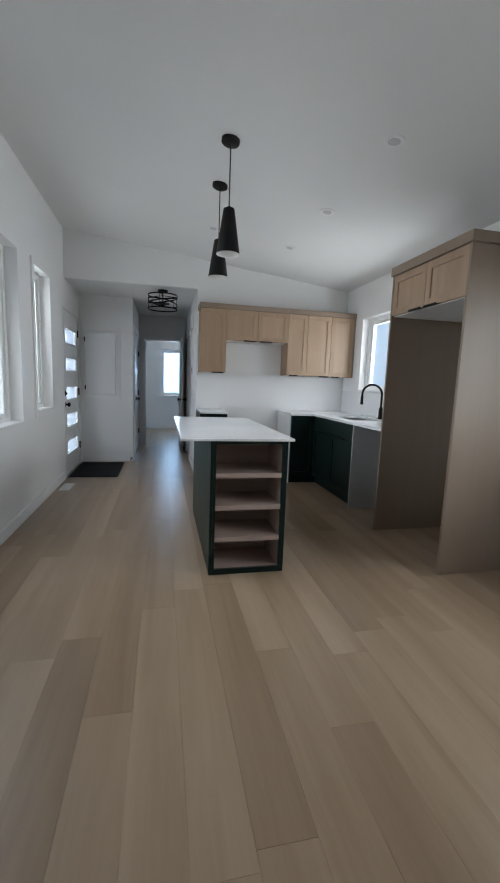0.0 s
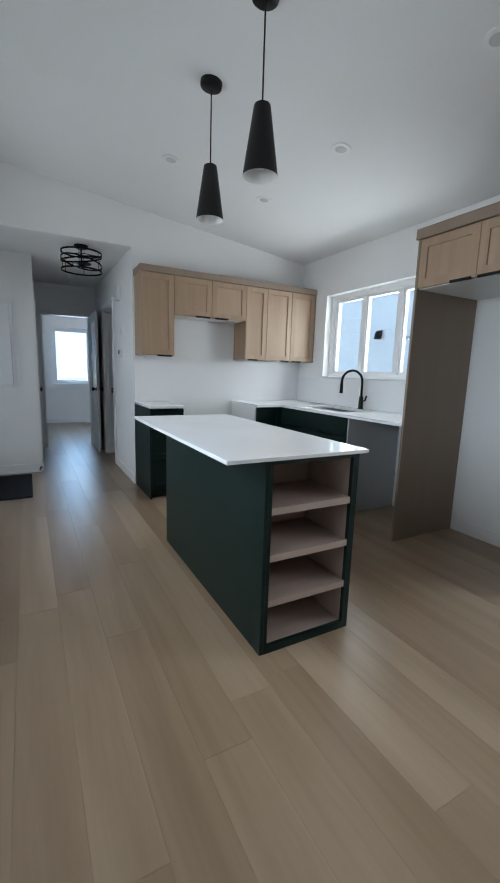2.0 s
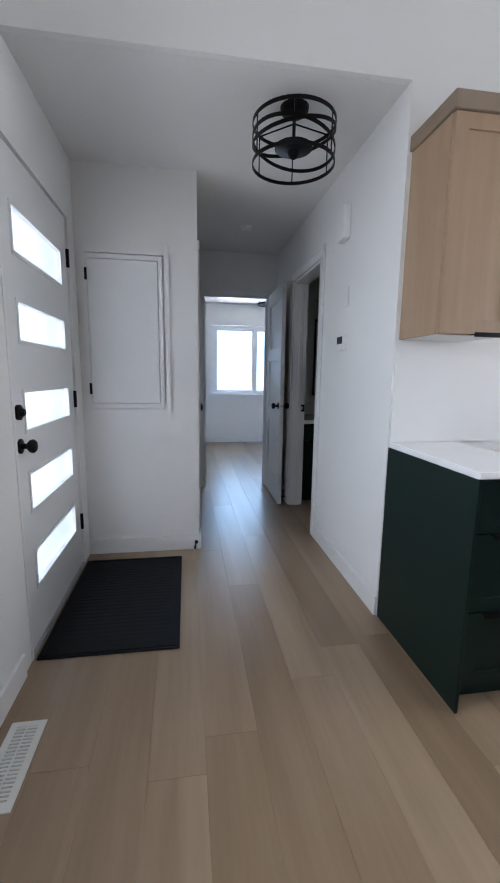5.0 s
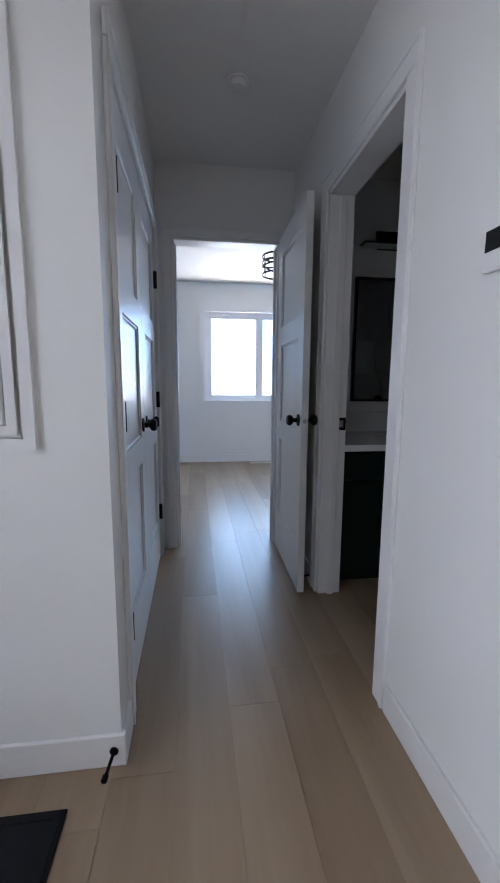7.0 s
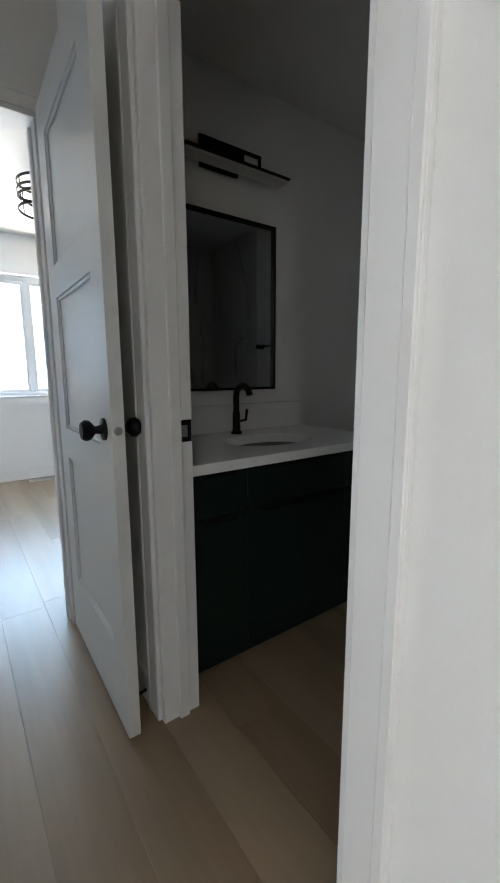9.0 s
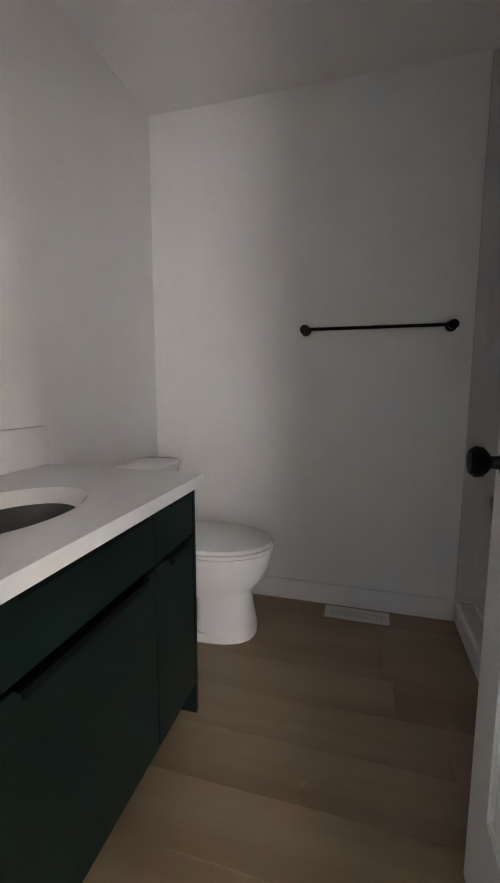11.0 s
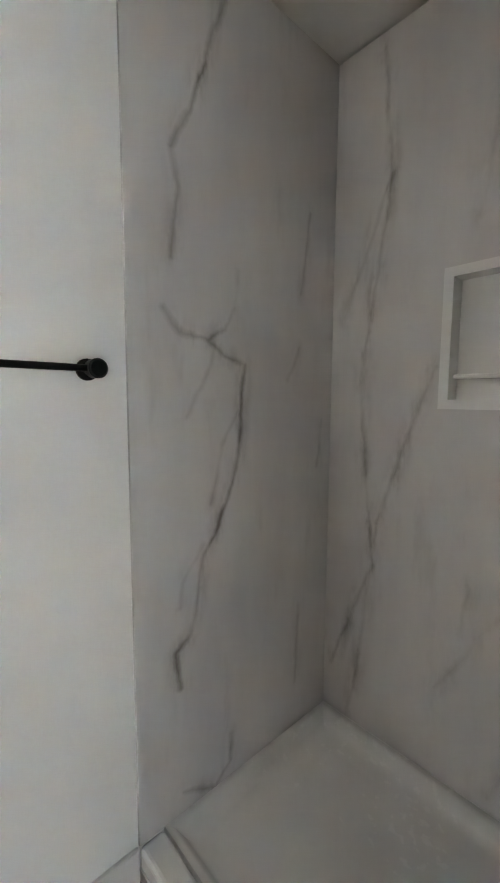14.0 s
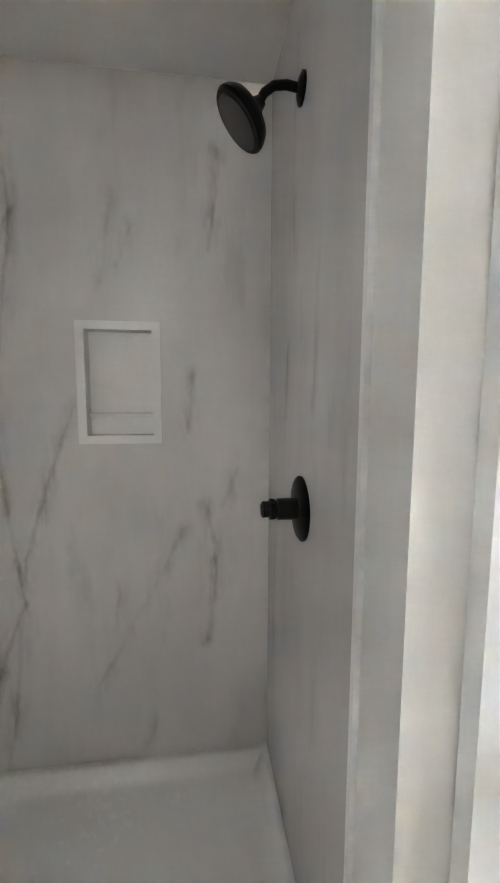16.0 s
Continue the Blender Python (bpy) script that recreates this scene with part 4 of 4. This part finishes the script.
part("shaft", tube(bmesh.new(), [(HX - 0.02, 0.938, 0.055), (HX - 0.03, 0.865, 0.05)], 0.005, 8), BLACK, ds)
part("tip", tube(bmesh.new(), [(HX - 0.03, 0.865, 0.05), (HX - 0.032, 0.85, 0.049)], 0.009, 10), BLACK, ds)
part("mount", tube(bmesh.new(), [(HX - 0.02, 0.9379, 0.055), (HX - 0.0205, 0.933, 0.0549)], 0.013, 12), BLACK, ds)
ds = thing("door_stop", (-0.03, 2.02, 0.05), "black spring door stop behind the bedroom door", "door stop")
part("shaft", tube(bmesh.new(), [(-0.0145, 1.96, 0.05), (-0.06, 1.955, 0.048)], 0.005, 8), BLACK, ds)

# entry mat
mat = thing("door_mat", (-1.31, 0.35, 0), "black ribbed rubber door mat before the entry door", "door mat")
part("base", B(L + 0.016, -1.006, -0.128, 0.825, 0.0005, 0.009, bevel=0.003), RUBBER, mat)
for i in range(26):
    y = -0.075 + i * 0.0335
    part("rib", B(-1.56, -1.06, y, y + 0.014, 0.0088, 0.0098), RUBBER, mat)
for x0, x1, y0, y1 in ((L + 0.03, -1.02, -0.115, -0.10), (L + 0.03, -1.02, 0.797, 0.812), (L + 0.03, L + 0.045, -0.0995, 0.7965), (-1.035, -1.02, -0.0995, 0.7965)):
    part("border", B(x0, x1, y0, y1, 0.0088, 0.0135), RUBBER, mat)


# floor registers
def register(x0, x1, y0, y1, label):
    r = thing("floor_vent", ((x0 + x1) / 2, (y0 + y1) / 2, 0), label, "floor vent", "floor registers")
    bm = bmesh.new()
    for a, b, c, d in ((x0, x0 + 0.022, y0, y1), (x1 - 0.022, x1, y0, y1), (x0 + 0.022, x1 - 0.022, y0, y0 + 0.022), (x0 + 0.022, x1 - 0.022, y1 - 0.022, y1)):
        box(bm, a, b, c, d, 0.0005, 0.006)
    part("frame", bm, VENTW, r)
    # flat grey sheet puts the shade of the opening into colour
    part("backing", B(x0 + 0.022, x1 - 0.022, y0 + 0.022, y1 - 0.022, 0.0004, 0.0012), GREY, r, "grey sheet for the shade between the slats")
    n = 20
    for i in range(n):
        y = y0 + 0.027 + (y1 - y0 - 0.054) * i / (n - 1)
        part("slat", B(x0 + 0.022, x1 - 0.022, y - 0.0038, y + 0.0038, 0.0014, 0.005), VENTW, r)
    part("bar", B((x0 + x1) / 2 - 0.003, (x0 + x1) / 2 + 0.003, y0 + 0.022, y1 - 0.022, 0.0051, 0.0062), VENTW, r)


register(-1.58, -1.465, -0.77, -0.455, "white floor register beside the entry mat")
register(1.97, 2.08, -3.75, -3.42, "white floor register beside the fridge surround")
register(1.825, 1.928, 1.243, 1.542, "white floor register in the bathroom")
register(0.12, 0.42, 5.42, 5.53, "white floor register under the bedroom window")

# ---- bathroom ----
van = thing("vanity", (0.64, 2.2, 0), "dark green bathroom vanity with drawers and doors", "vanity")
part("body", B(0.122, 1.12, 1.922, 2.468, 0.10, 0.778), GREEN, van)
part("end_panel", B(1.121, 1.136, 1.90, 2.468, 0.0, 0.778), GREEN, van)
part("toe_kick", B(0.122, 1.12, 1.975, 1.99, 0.0, 0.099), GREEN, van)
for a, b in ((0.124, 0.368), (0.372, 0.872), (0.876, 1.119)):
    for z0, z1, nm in ((0.105, 0.615, "door"), (0.625, 0.775, "drawer_front")):
        d = part(nm, B(a, b, 1.9015, 1.9215, z0, z1, bevel=0.0015), GREEN, van)
        edge_pull(d, "y", 1.9215, -0.02, a + 0.06, b - 0.06, z1 + 0.0005)
vt = thing("bathroom_countertop", (0.64, 2.2, 0.78), "white cultured marble vanity top with oval basin", "vanity top")
bm = bmesh.new()
cx, cy, n = 0.66, 2.15, 40
outer = [(0.122, 1.872), (1.145, 1.872), (1.145, 2.468), (0.122, 2.468)]
# top sheet with an oval hole, then the bowl below it
ring = [bm.verts.new((cx + 0.215 * math.cos(2 * math.pi * i / n), cy + 0.15 * math.sin(2 * math.pi * i / n), 0.815)) for i in range(n)]
edge = []
for i in range(n):
    a = 2 * math.pi * i / n
    dx, dy = math.cos(a), math.sin(a)
    k = min((1.145 - cx) / dx if dx > 1e-6 else 9, (0.122 - cx) / dx if dx < -1e-6 else 9, (2.468 - cy) / dy if dy > 1e-6 else 9, (1.872 - cy) / dy if dy < -1e-6 else 9)
    edge.append(bm.verts.new((cx + dx * k, cy + dy * k, 0.815)))
for i in range(n):
    j = (i + 1) % n
    bm.faces.new((ring[i], ring[j], edge[j], edge[i]))
for corner in outer:
    i = min(range(n), key=lambda q: abs(math.atan2(corner[1] - cy, corner[0] - cx) % (2 * math.pi) - 2 * math.pi * (q + 0.5) / n))
    bm.faces.new((edge[i], edge[(i + 1) % n], bm.verts.new((*corner, 0.815))))
for x0, x1, y0, y1 in ((0.122, 1.145, 1.872, 1.8925), (1.125, 1.145, 1.8925, 2.468), (0.122, 0.14, 1.8925, 2.468)):
    part("edge", B(x0, x1, y0, y1, 0.7805, 0.8149), PORC, vt)
prev = ring
for f, z in ((0.93, 0.80), (0.84, 0.77), (0.66, 0.73), (0.36, 0.705), (0.12, 0.70)):
    row = [bm.verts.new((cx + 0.215 * f * math.cos(2 * math.pi * i / n), cy + 0.15 * f * math.sin(2 * math.pi * i / n), z)) for i in range(n)]
    for i in range(n):
        bm.faces.new((prev[i], prev[(i + 1) % n], row[(i + 1) % n], row[i]))
    prev = row
bm.faces.new(prev)
part("top", bm, PORC, vt, smooth=True)
part("splash", B(0.122, 1.145, 2.448, 2.4685, 0.8155, 0.95, bevel=0.003), PORC, vt, "white splash ledge")
part("overflow", lathe(bmesh.new(), [(0.001, 0.0), (0.02, 0.0), (0.022, 0.004), (0.001, 0.006)], Matrix.Translation((cx, cy, 0.701)), 20), STEEL, vt, "steel drain")
vf = thing("vanity_faucet", (0.64, 2.37, 0.815), "matt black arched bathroom faucet", "faucet")
part("base", lathe(bmesh.new(), [(0.026, 0), (0.026, 0.01), (0.019, 0.018), (0.018, 0.1), (0.012, 0.11)], Matrix.Translation((0.64, 2.37, 0.8155)), 24), BLACK, vf, smooth=True)
part("spout", tube(bmesh.new(), [Vector((0.64, 2.37, 0.915)), Vector((0.64, 2.37, 0.985))] + arc((0.64, 2.315, 0.99), (0, 1, 0), (0, 0, 1), 0.055, 0, math.pi * 0.92, 14), 0.0145, 14), BLACK, vf, smooth=True)
part("lever", tube(bmesh.new(), [(0.656, 2.37, 0.875), (0.695, 2.37, 0.878), (0.702, 2.37, 0.93)], 0.007, 10), BLACK, vf, smooth=True)
mi = thing("mirror", (0.66, 2.46, 1.02), "rectangular wall mirror in a thin black frame", "mirror")
part("frame", holed("y", 2.438, 2.469, 0.385, 0.936, 1.02, 1.815, [(0.397, 0.924, 1.032, 1.803)]), BLACK, mi)
part("glass", B(0.396, 0.925, 2.452, 2.458, 1.031, 1.804), MIRROR, mi, "silvered mirror glass")
vl = thing("vanity_light", (0.66, 2.43, 2.0), "black bar vanity light with a flat shade, switched off", "wall lamp")
part("back_plate", B(0.52, 0.72, 2.455, 2.4695, 1.99, 2.09, bevel=0.002), BLACK, vl)
part("box_frame", holed("y", 2.385, 2.397, 0.48, 0.80, 2.0022, 2.075, [(0.705, 0.788, 2.014, 2.063)]), BLACK, vl)
part("bracket", B(0.56, 0.68, 2.3972, 2.4548, 2.01, 2.06), BLACK, vl)
part("bar", B(0.385, 0.935, 2.335, 2.42, 1.992, 2.002, bevel=0.002), BLACK, vl)
part("diffuser", B(0.395, 0.925, 2.345, 2.41, 1.980, 1.9915), LENS, vl, "frosted diffuser strip")

# toilet
to = thing("toilet", (1.53, 2.1, 0), "white porcelain two-piece toilet with closed lid", "toilet")
tx = 1.615


def oval(bm, rows, n=36, cap=True):
    """Stacked ovals (cx, cy, half width, half length, z, squareness)."""
    prev = None
    for ox, oy, a, b, z, p in rows:
        ring = []
        for i in range(n):
            t = 2 * math.pi * i / n
            c, s = math.cos(t), math.sin(t)
            ring.append(bm.verts.new((ox + a * math.copysign(abs(c) ** p, c), oy + b * math.copysign(abs(s) ** p, s), z)))
        if prev is None:
            if cap:
                bm.faces.new(ring[::-1])
        else:
            for i in range(n):
                bm.faces.new((prev[i], prev[(i + 1) % n], ring[(i + 1) % n], ring[i]))
        prev = ring
    if cap:
        bm.faces.new(prev)
    return bm


part("bowl", oval(bmesh.new(), [(tx, 2.02, 0.112, 0.165, 0.19, 0.95), (tx, 2.03, 0.128, 0.205, 0.225, 0.95), (tx, 2.03, 0.155, 0.245, 0.275, 1), (tx, 2.025, 0.174, 0.262, 0.325, 1), (tx, 2.025, 0.181, 0.268, 0.36, 1), (tx, 2.025, 0.183, 0.27, 0.378, 1), (tx, 2.025, 0.178, 0.266, 0.39, 1)]), PORC, to, smooth=True)
part("pedestal", oval(bmesh.new(), [(tx, 1.965, 0.124, 0.142, 0.028, 0.8), (tx, 1.965, 0.119, 0.136, 0.06, 0.8), (tx, 1.97, 0.108, 0.128, 0.14, 0.82), (tx, 1.98, 0.110, 0.135, 0.2, 0.88), (tx, 2.0, 0.118, 0.16, 0.235, 0.95)]), PORC, to, smooth=True)
part("foot", oval(bmesh.new(), [(tx, 2.085, 0.134, 0.262, 0.0, 0.75), (tx, 2.085, 0.132, 0.260, 0.02, 0.75), (tx, 2.085, 0.122, 0.252, 0.034, 0.75)]), PORC, to, smooth=True)
part("trapway", tube(bmesh.new(), [(tx, 2.05, 0.10), (tx, 2.10, 0.11), (tx, 2.16, 0.155), (tx, 2.21, 0.19), (tx, 2.26, 0.18), (tx, 2.295, 0.12), (tx, 2.305, 0.03)], 0.068, 20), PORC, to, "moulded trapway", smooth=True)
part("seat", oval(bmesh.new(), [(tx, 2.02, 0.184, 0.268, 0.392, 1), (tx, 2.02, 0.19, 0.275, 0.397, 1), (tx, 2.02, 0.188, 0.273, 0.411, 1)]), PORC, to, smooth=True)
part("lid", oval(bmesh.new(), [(tx, 2.022, 0.186, 0.268, 0.413, 1), (tx, 2.022, 0.19, 0.274, 0.418, 1), (tx, 2.022, 0.184, 0.268, 0.431, 1), (tx, 2.025, 0.14, 0.22, 0.436, 1)]), PORC, to, smooth=True)
part("tank_shelf", B(tx - 0.1, tx + 0.1, 2.2, 2.44, 0.3, 0.39, bevel=0.02, seg=2), PORC, to)
part("tank", oval(bmesh.new(), [(tx, 2.36, 0.195, 0.092, 0.385, 0.35), (tx, 2.36, 0.215, 0.1, 0.70, 0.35)]), PORC, to, smooth=True)
part("tank_lid", oval(bmesh.new(), [(tx, 2.36, 0.222, 0.106, 0.702, 0.35), (tx, 2.36, 0.224, 0.107, 0.725, 0.35), (tx, 2.36, 0.21, 0.098, 0.735, 0.35)]), PORC, to, smooth=True)
part("flush_lever", tube(bmesh.new(), [(tx - 0.16, 2.262, 0.64), (tx - 0.16, 2.245, 0.64), (tx - 0.09, 2.24, 0.63)], 0.007, 8), STEEL, to, "chrome flush lever")
part("water_line", tube(bmesh.new(), [(1.27, 2.465, 0.18), (1.27, 2.40, 0.18), (1.30, 2.36, 0.25), (1.36, 2.35, 0.40)], 0.006, 8), STEEL, to, "braided water line")
tp = thing("paper_holder", (1.15, 2.0, 0.62), "black wire paper holder on the vanity side", "paper holder")
part("arm", tube(bmesh.new(), [(1.1345, 2.02, 0.66), (1.165, 2.02, 0.66), (1.175, 2.02, 0.64), (1.175, 2.02, 0.57), (1.165, 2.02, 0.555), (1.15, 2.02, 0.555)], 0.006, 10), BLACK, tp, smooth=True)

# towel bar
tb = thing("towel_bar", (1.93, 1.357, 1.35), "matt black towel bar with round posts on the wall", "towel bar")
part("bar", tube(bmesh.new(), [(1.905, 1.043, 1.35), (1.905, 1.671, 1.35)], 0.0075, 12), BLACK, tb, smooth=True)
for y in (1.043, 1.671):
    part("post", lathe(bmesh.new(), [(0.024, 0.0), (0.024, 0.008), (0.012, 0.012), (0.012, 0.035), (0.02, 0.04), (0.021, 0.066), (0.017, 0.07), (0.001, 0.071)], Matrix.Translation((WX - 0.0005, y, 1.35)) @ Matrix.Rotation(radians(-90), 4, "Y"), 20), BLACK, tb, smooth=True)

# shower
sp = thing("shower_pan", (1.45, 0.55, 0), "white acrylic shower pan with a raised curb", "shower pan")
bm = bmesh.new()
box(bm, 0.9315, WX - 0.0015, 0.1665, 0.95, 0.0005, 0.035)
part("base", bm, ACRYL, sp)
part("curb", B(0.9315, WX - 0.0015, 0.875, 0.95, 0.0355, 0.10, bevel=0.014, seg=3), ACRYL, sp)
bm = bmesh.new()
steps = ((0.0, 0.036), (0.0, 0.105), (0.012, 0.105), (0.024, 0.096), (0.042, 0.07), (0.065, 0.05), (0.11, 0.042), (0.3, 0.037))
rows = []
for d, z in steps:
    x0, x1, y0, y1 = 0.9315 + d, WX - 0.0015 - d, 0.1665 + d, 0.8745 - d
    rows.append([bm.verts.new((px, py, z)) for px, py in ((x0, y0), (x1, y0), (x1, y1), (x0, y1))])
for p, q in zip(rows, rows[1:]):
    for i in range(4):
        bm.faces.new((p[i], p[(i + 1) % 4], q[(i + 1) % 4], q[i]))
bm.faces.new(rows[-1])
part("basin", bm, ACRYL, sp, "smooth sloping basin", smooth=True)
structure("panel_shower_side", B(WX - 0.009, WX - 0.0005, 0.1665, 0.951, 0.106, 2.404), MARBLE_SIDE, "grey-veined white marble shower panel", "wall panel")
structure("panel_shower_head", B(0.9225, 0.931, 0.1665, 0.951, 0.106, 2.404), MARBLE_HEAD, "grey-veined white marble shower panel behind the shower head", "wall panel")
structure("panel_shower_back", holed("y", 0.1575, 0.166, 0.923, WX - 0.0005, 0.106, 2.404, [(1.31, 1.55, 1.275, 1.645)]), MARBLE_BACK, "grey-veined white marble shower panel with a niche", "wall panel")
structure("trim_shower_edge", B(0.9225, 0.934, 0.9515, 0.966, 0.106, 2.404), TRIM, "white edge strip of the shower panel", "trim")
ni = thing("shower_niche", (1.43, 0.12, 1.26), "white recessed shower niche with one shelf", "niche")
part("frame", holed("y", 0.1662, 0.176, 1.297, 1.563, 1.262, 1.658, [(1.324, 1.536, 1.289, 1.631)]), ACRYL, ni)
bm = holed("y", 0.115, 0.1661, 1.3105, 1.5495, 1.2755, 1.6445, [(1.324, 1.536, 1.289, 1.631)])
part("lining", bm, ACRYL, ni)
part("back", B(1.311, 1.549, 0.106, 0.1145, 1.276, 1.644), ACRYL, ni)
part("shelf", B(1.3245, 1.5355, 0.115, 0.150, 1.348, 1.362, bevel=0.003), ACRYL, ni)
hd = thing("shower_sprayer", (0.931, 0.56, 2.12), "matt black round shower head on a bent arm", "shower head")
part("flange", lathe(bmesh.new(), [(0.034, 0.0), (0.034, 0.006), (0.02, 0.012), (0.011, 0.014)], Matrix.Translation((0.9315, 0.56, 2.125)) @ Matrix.Rotation(radians(90), 4, "Y"), 24), BLACK, hd, smooth=True)
part("arm", tube(bmesh.new(), [(0.935, 0.56, 2.125), (0.97, 0.56, 2.13), (1.0, 0.56, 2.125), (1.022, 0.56, 2.108), (1.035, 0.56, 2.085)], 0.0105, 12), BLACK, hd, smooth=True)
aim = look((1.035, 0.56, 2.085), (1.115, 0.56, 2.01))
part("rose", lathe(bmesh.new(), [(0.012, 0.01), (0.018, -0.005), (0.03, -0.02), (0.062, -0.035), (0.072, -0.05), (0.074, -0.06), (0.07, -0.066), (0.001, -0.067)], aim, 32), BLACK, hd, smooth=True)
part("spray_face", lathe(bmesh.new(), [(0.001, -0.0695), (0.058, -0.069), (0.06, -0.0671)], aim, 32), SCREEN, hd, "dark nozzle plate", smooth=True)
sv = thing("shower_valve", (0.931, 0.61, 1.147), "matt black shower valve with round plate", "shower valve")
vm = Matrix.Translation((0.9315, 0.61, 1.147)) @ Matrix.Rotation(radians(90), 4, "Y")
part("plate", lathe(bmesh.new(), [(0.08, 0.0), (0.08, 0.004), (0.074, 0.009), (0.03, 0.012)], vm, 36), BLACK, sv, smooth=True)
part("stem", lathe(bmesh.new(), [(0.027, 0.0125), (0.026, 0.06), (0.022, 0.062), (0.022, 0.066)], vm, 24), BLACK, sv, smooth=True)
part("handle", lathe(bmesh.new(), [(0.026, 0.0665), (0.027, 0.078), (0.02, 0.082), (0.021, 0.096), (0.015, 0.1), (0.001, 0.1)], vm, 8), BLACK, sv, smooth=True)

# ---- outside ----
structure("backdrop", B(-60, 60, 70, 70.2, -3, 60), HAZE, "bright hazy sky beyond the bedroom window", "backdrop")
structure("backdrop", B(-70.2, -70, -60, 60, -3, 60), HAZE, "bright hazy sky beyond the entry side", "backdrop")

nb = thing("neighbour_house", (12.0, 3.0, -0.6), "pale sided neighbouring house with a dark roof", "house")
part("wall", holed("x", 9.0, 14.0, -7.0, 12.0, -0.6, 5.2), SIDING, nb)
w = part("window", holed("x", 8.94, 9.0, 3.35, 4.45, 1.10, 2.45, [(3.43, 4.37, 1.18, 2.37)]), GREY, nb, "grey window frame")
part("pane", B(8.96, 8.985, 3.43, 4.37, 1.18, 2.37), VINYL, w, "pale window pane")
part("muntin", B(8.945, 8.9595, 3.885, 3.915, 1.18, 2.37), GREY, w)
for k in range(9):
    part("siding_board", B(8.985, 9.0, -7.0, 3.34, 0.2 + k * 0.5, 0.69 + k * 0.5, bevel=0.004), SIDING, nb)
    if not 0.6 < 0.2 + k * 0.5 < 2.45:
        part("siding_board", B(8.985, 9.0, 3.36, 4.44, 0.2 + k * 0.5, 0.69 + k * 0.5, bevel=0.004), SIDING, nb)
    part("siding_board", B(8.985, 9.0, 4.46, 12.0, 0.2 + k * 0.5, 0.69 + k * 0.5, bevel=0.004), SIDING, nb)
el = thing("outdoor_lamp", (8.9, 5.35, 2.45), "small dark outdoor lamp on the neighbouring house wall", "wall lamp")
part("mount", B(8.955, 8.9845, 5.29, 5.41, 2.5, 2.7, bevel=0.004), BLACK, el)
part("shade", lathe(bmesh.new(), [(0.10, 2.42), (0.11, 2.45), (0.08, 2.62), (0.03, 2.68)], Matrix.Translation((8.845, 5.35, 0)), 20), BLACK, el, smooth=True)
bm = bmesh.new()
vs = [bm.verts.new(p) for p in ((8.5, -7.5, 5.15), (14.5, -7.5, 5.15), (11.5, -7.5, 7.0), (8.5, 12.5, 5.15), (14.5, 12.5, 5.15), (11.5, 12.5, 7.0))]
for q in ((0, 1, 2), (5, 4, 3), (0, 2, 5, 3), (1, 4, 5, 2), (0, 3, 4, 1)):
    bm.faces.new([vs[i] for i in q])
part("roof", bm, ROOFM, nb)

# ---- floor planks ----
PW, PL = 0.182, 1.50
plank_mesh = {}
rng = random.Random(4)
x = L - 0.01
col = 0
total = 0
while x < R:
    w = min(PW, R - x)
    y = SOUTH - rng.random() * PL
    while y < NORTH:
        y0, y1 = max(y, SOUTH), min(y + PL, NORTH)
        if y1 - y0 > 0.02:
            key = (round(w, 3), round(y1 - y0, 3))
            if key not in plank_mesh:
                bm = bmesh.new()
                g = 0.0003
                box(bm, g, w - g, g, y1 - y0 - g, -0.012, 0.0)
                top = [e for e in bm.edges if all(v.co.z > -0.001 for v in e.verts)]
                bmesh.ops.bevel(bm, geom=top, offset=0.0004, segments=1, affect="EDGES")
                me = bpy.data.meshes.new("plank")
                bm.to_mesh(me)
                bm.free()
                me.materials.append(PLANK)
                plank_mesh[key] = me
            ob = new("plank", plank_mesh[key])
            ob.location = (x, y0, 0)
            ob.parent = floor
            total += 1
        y += PL
    x += PW
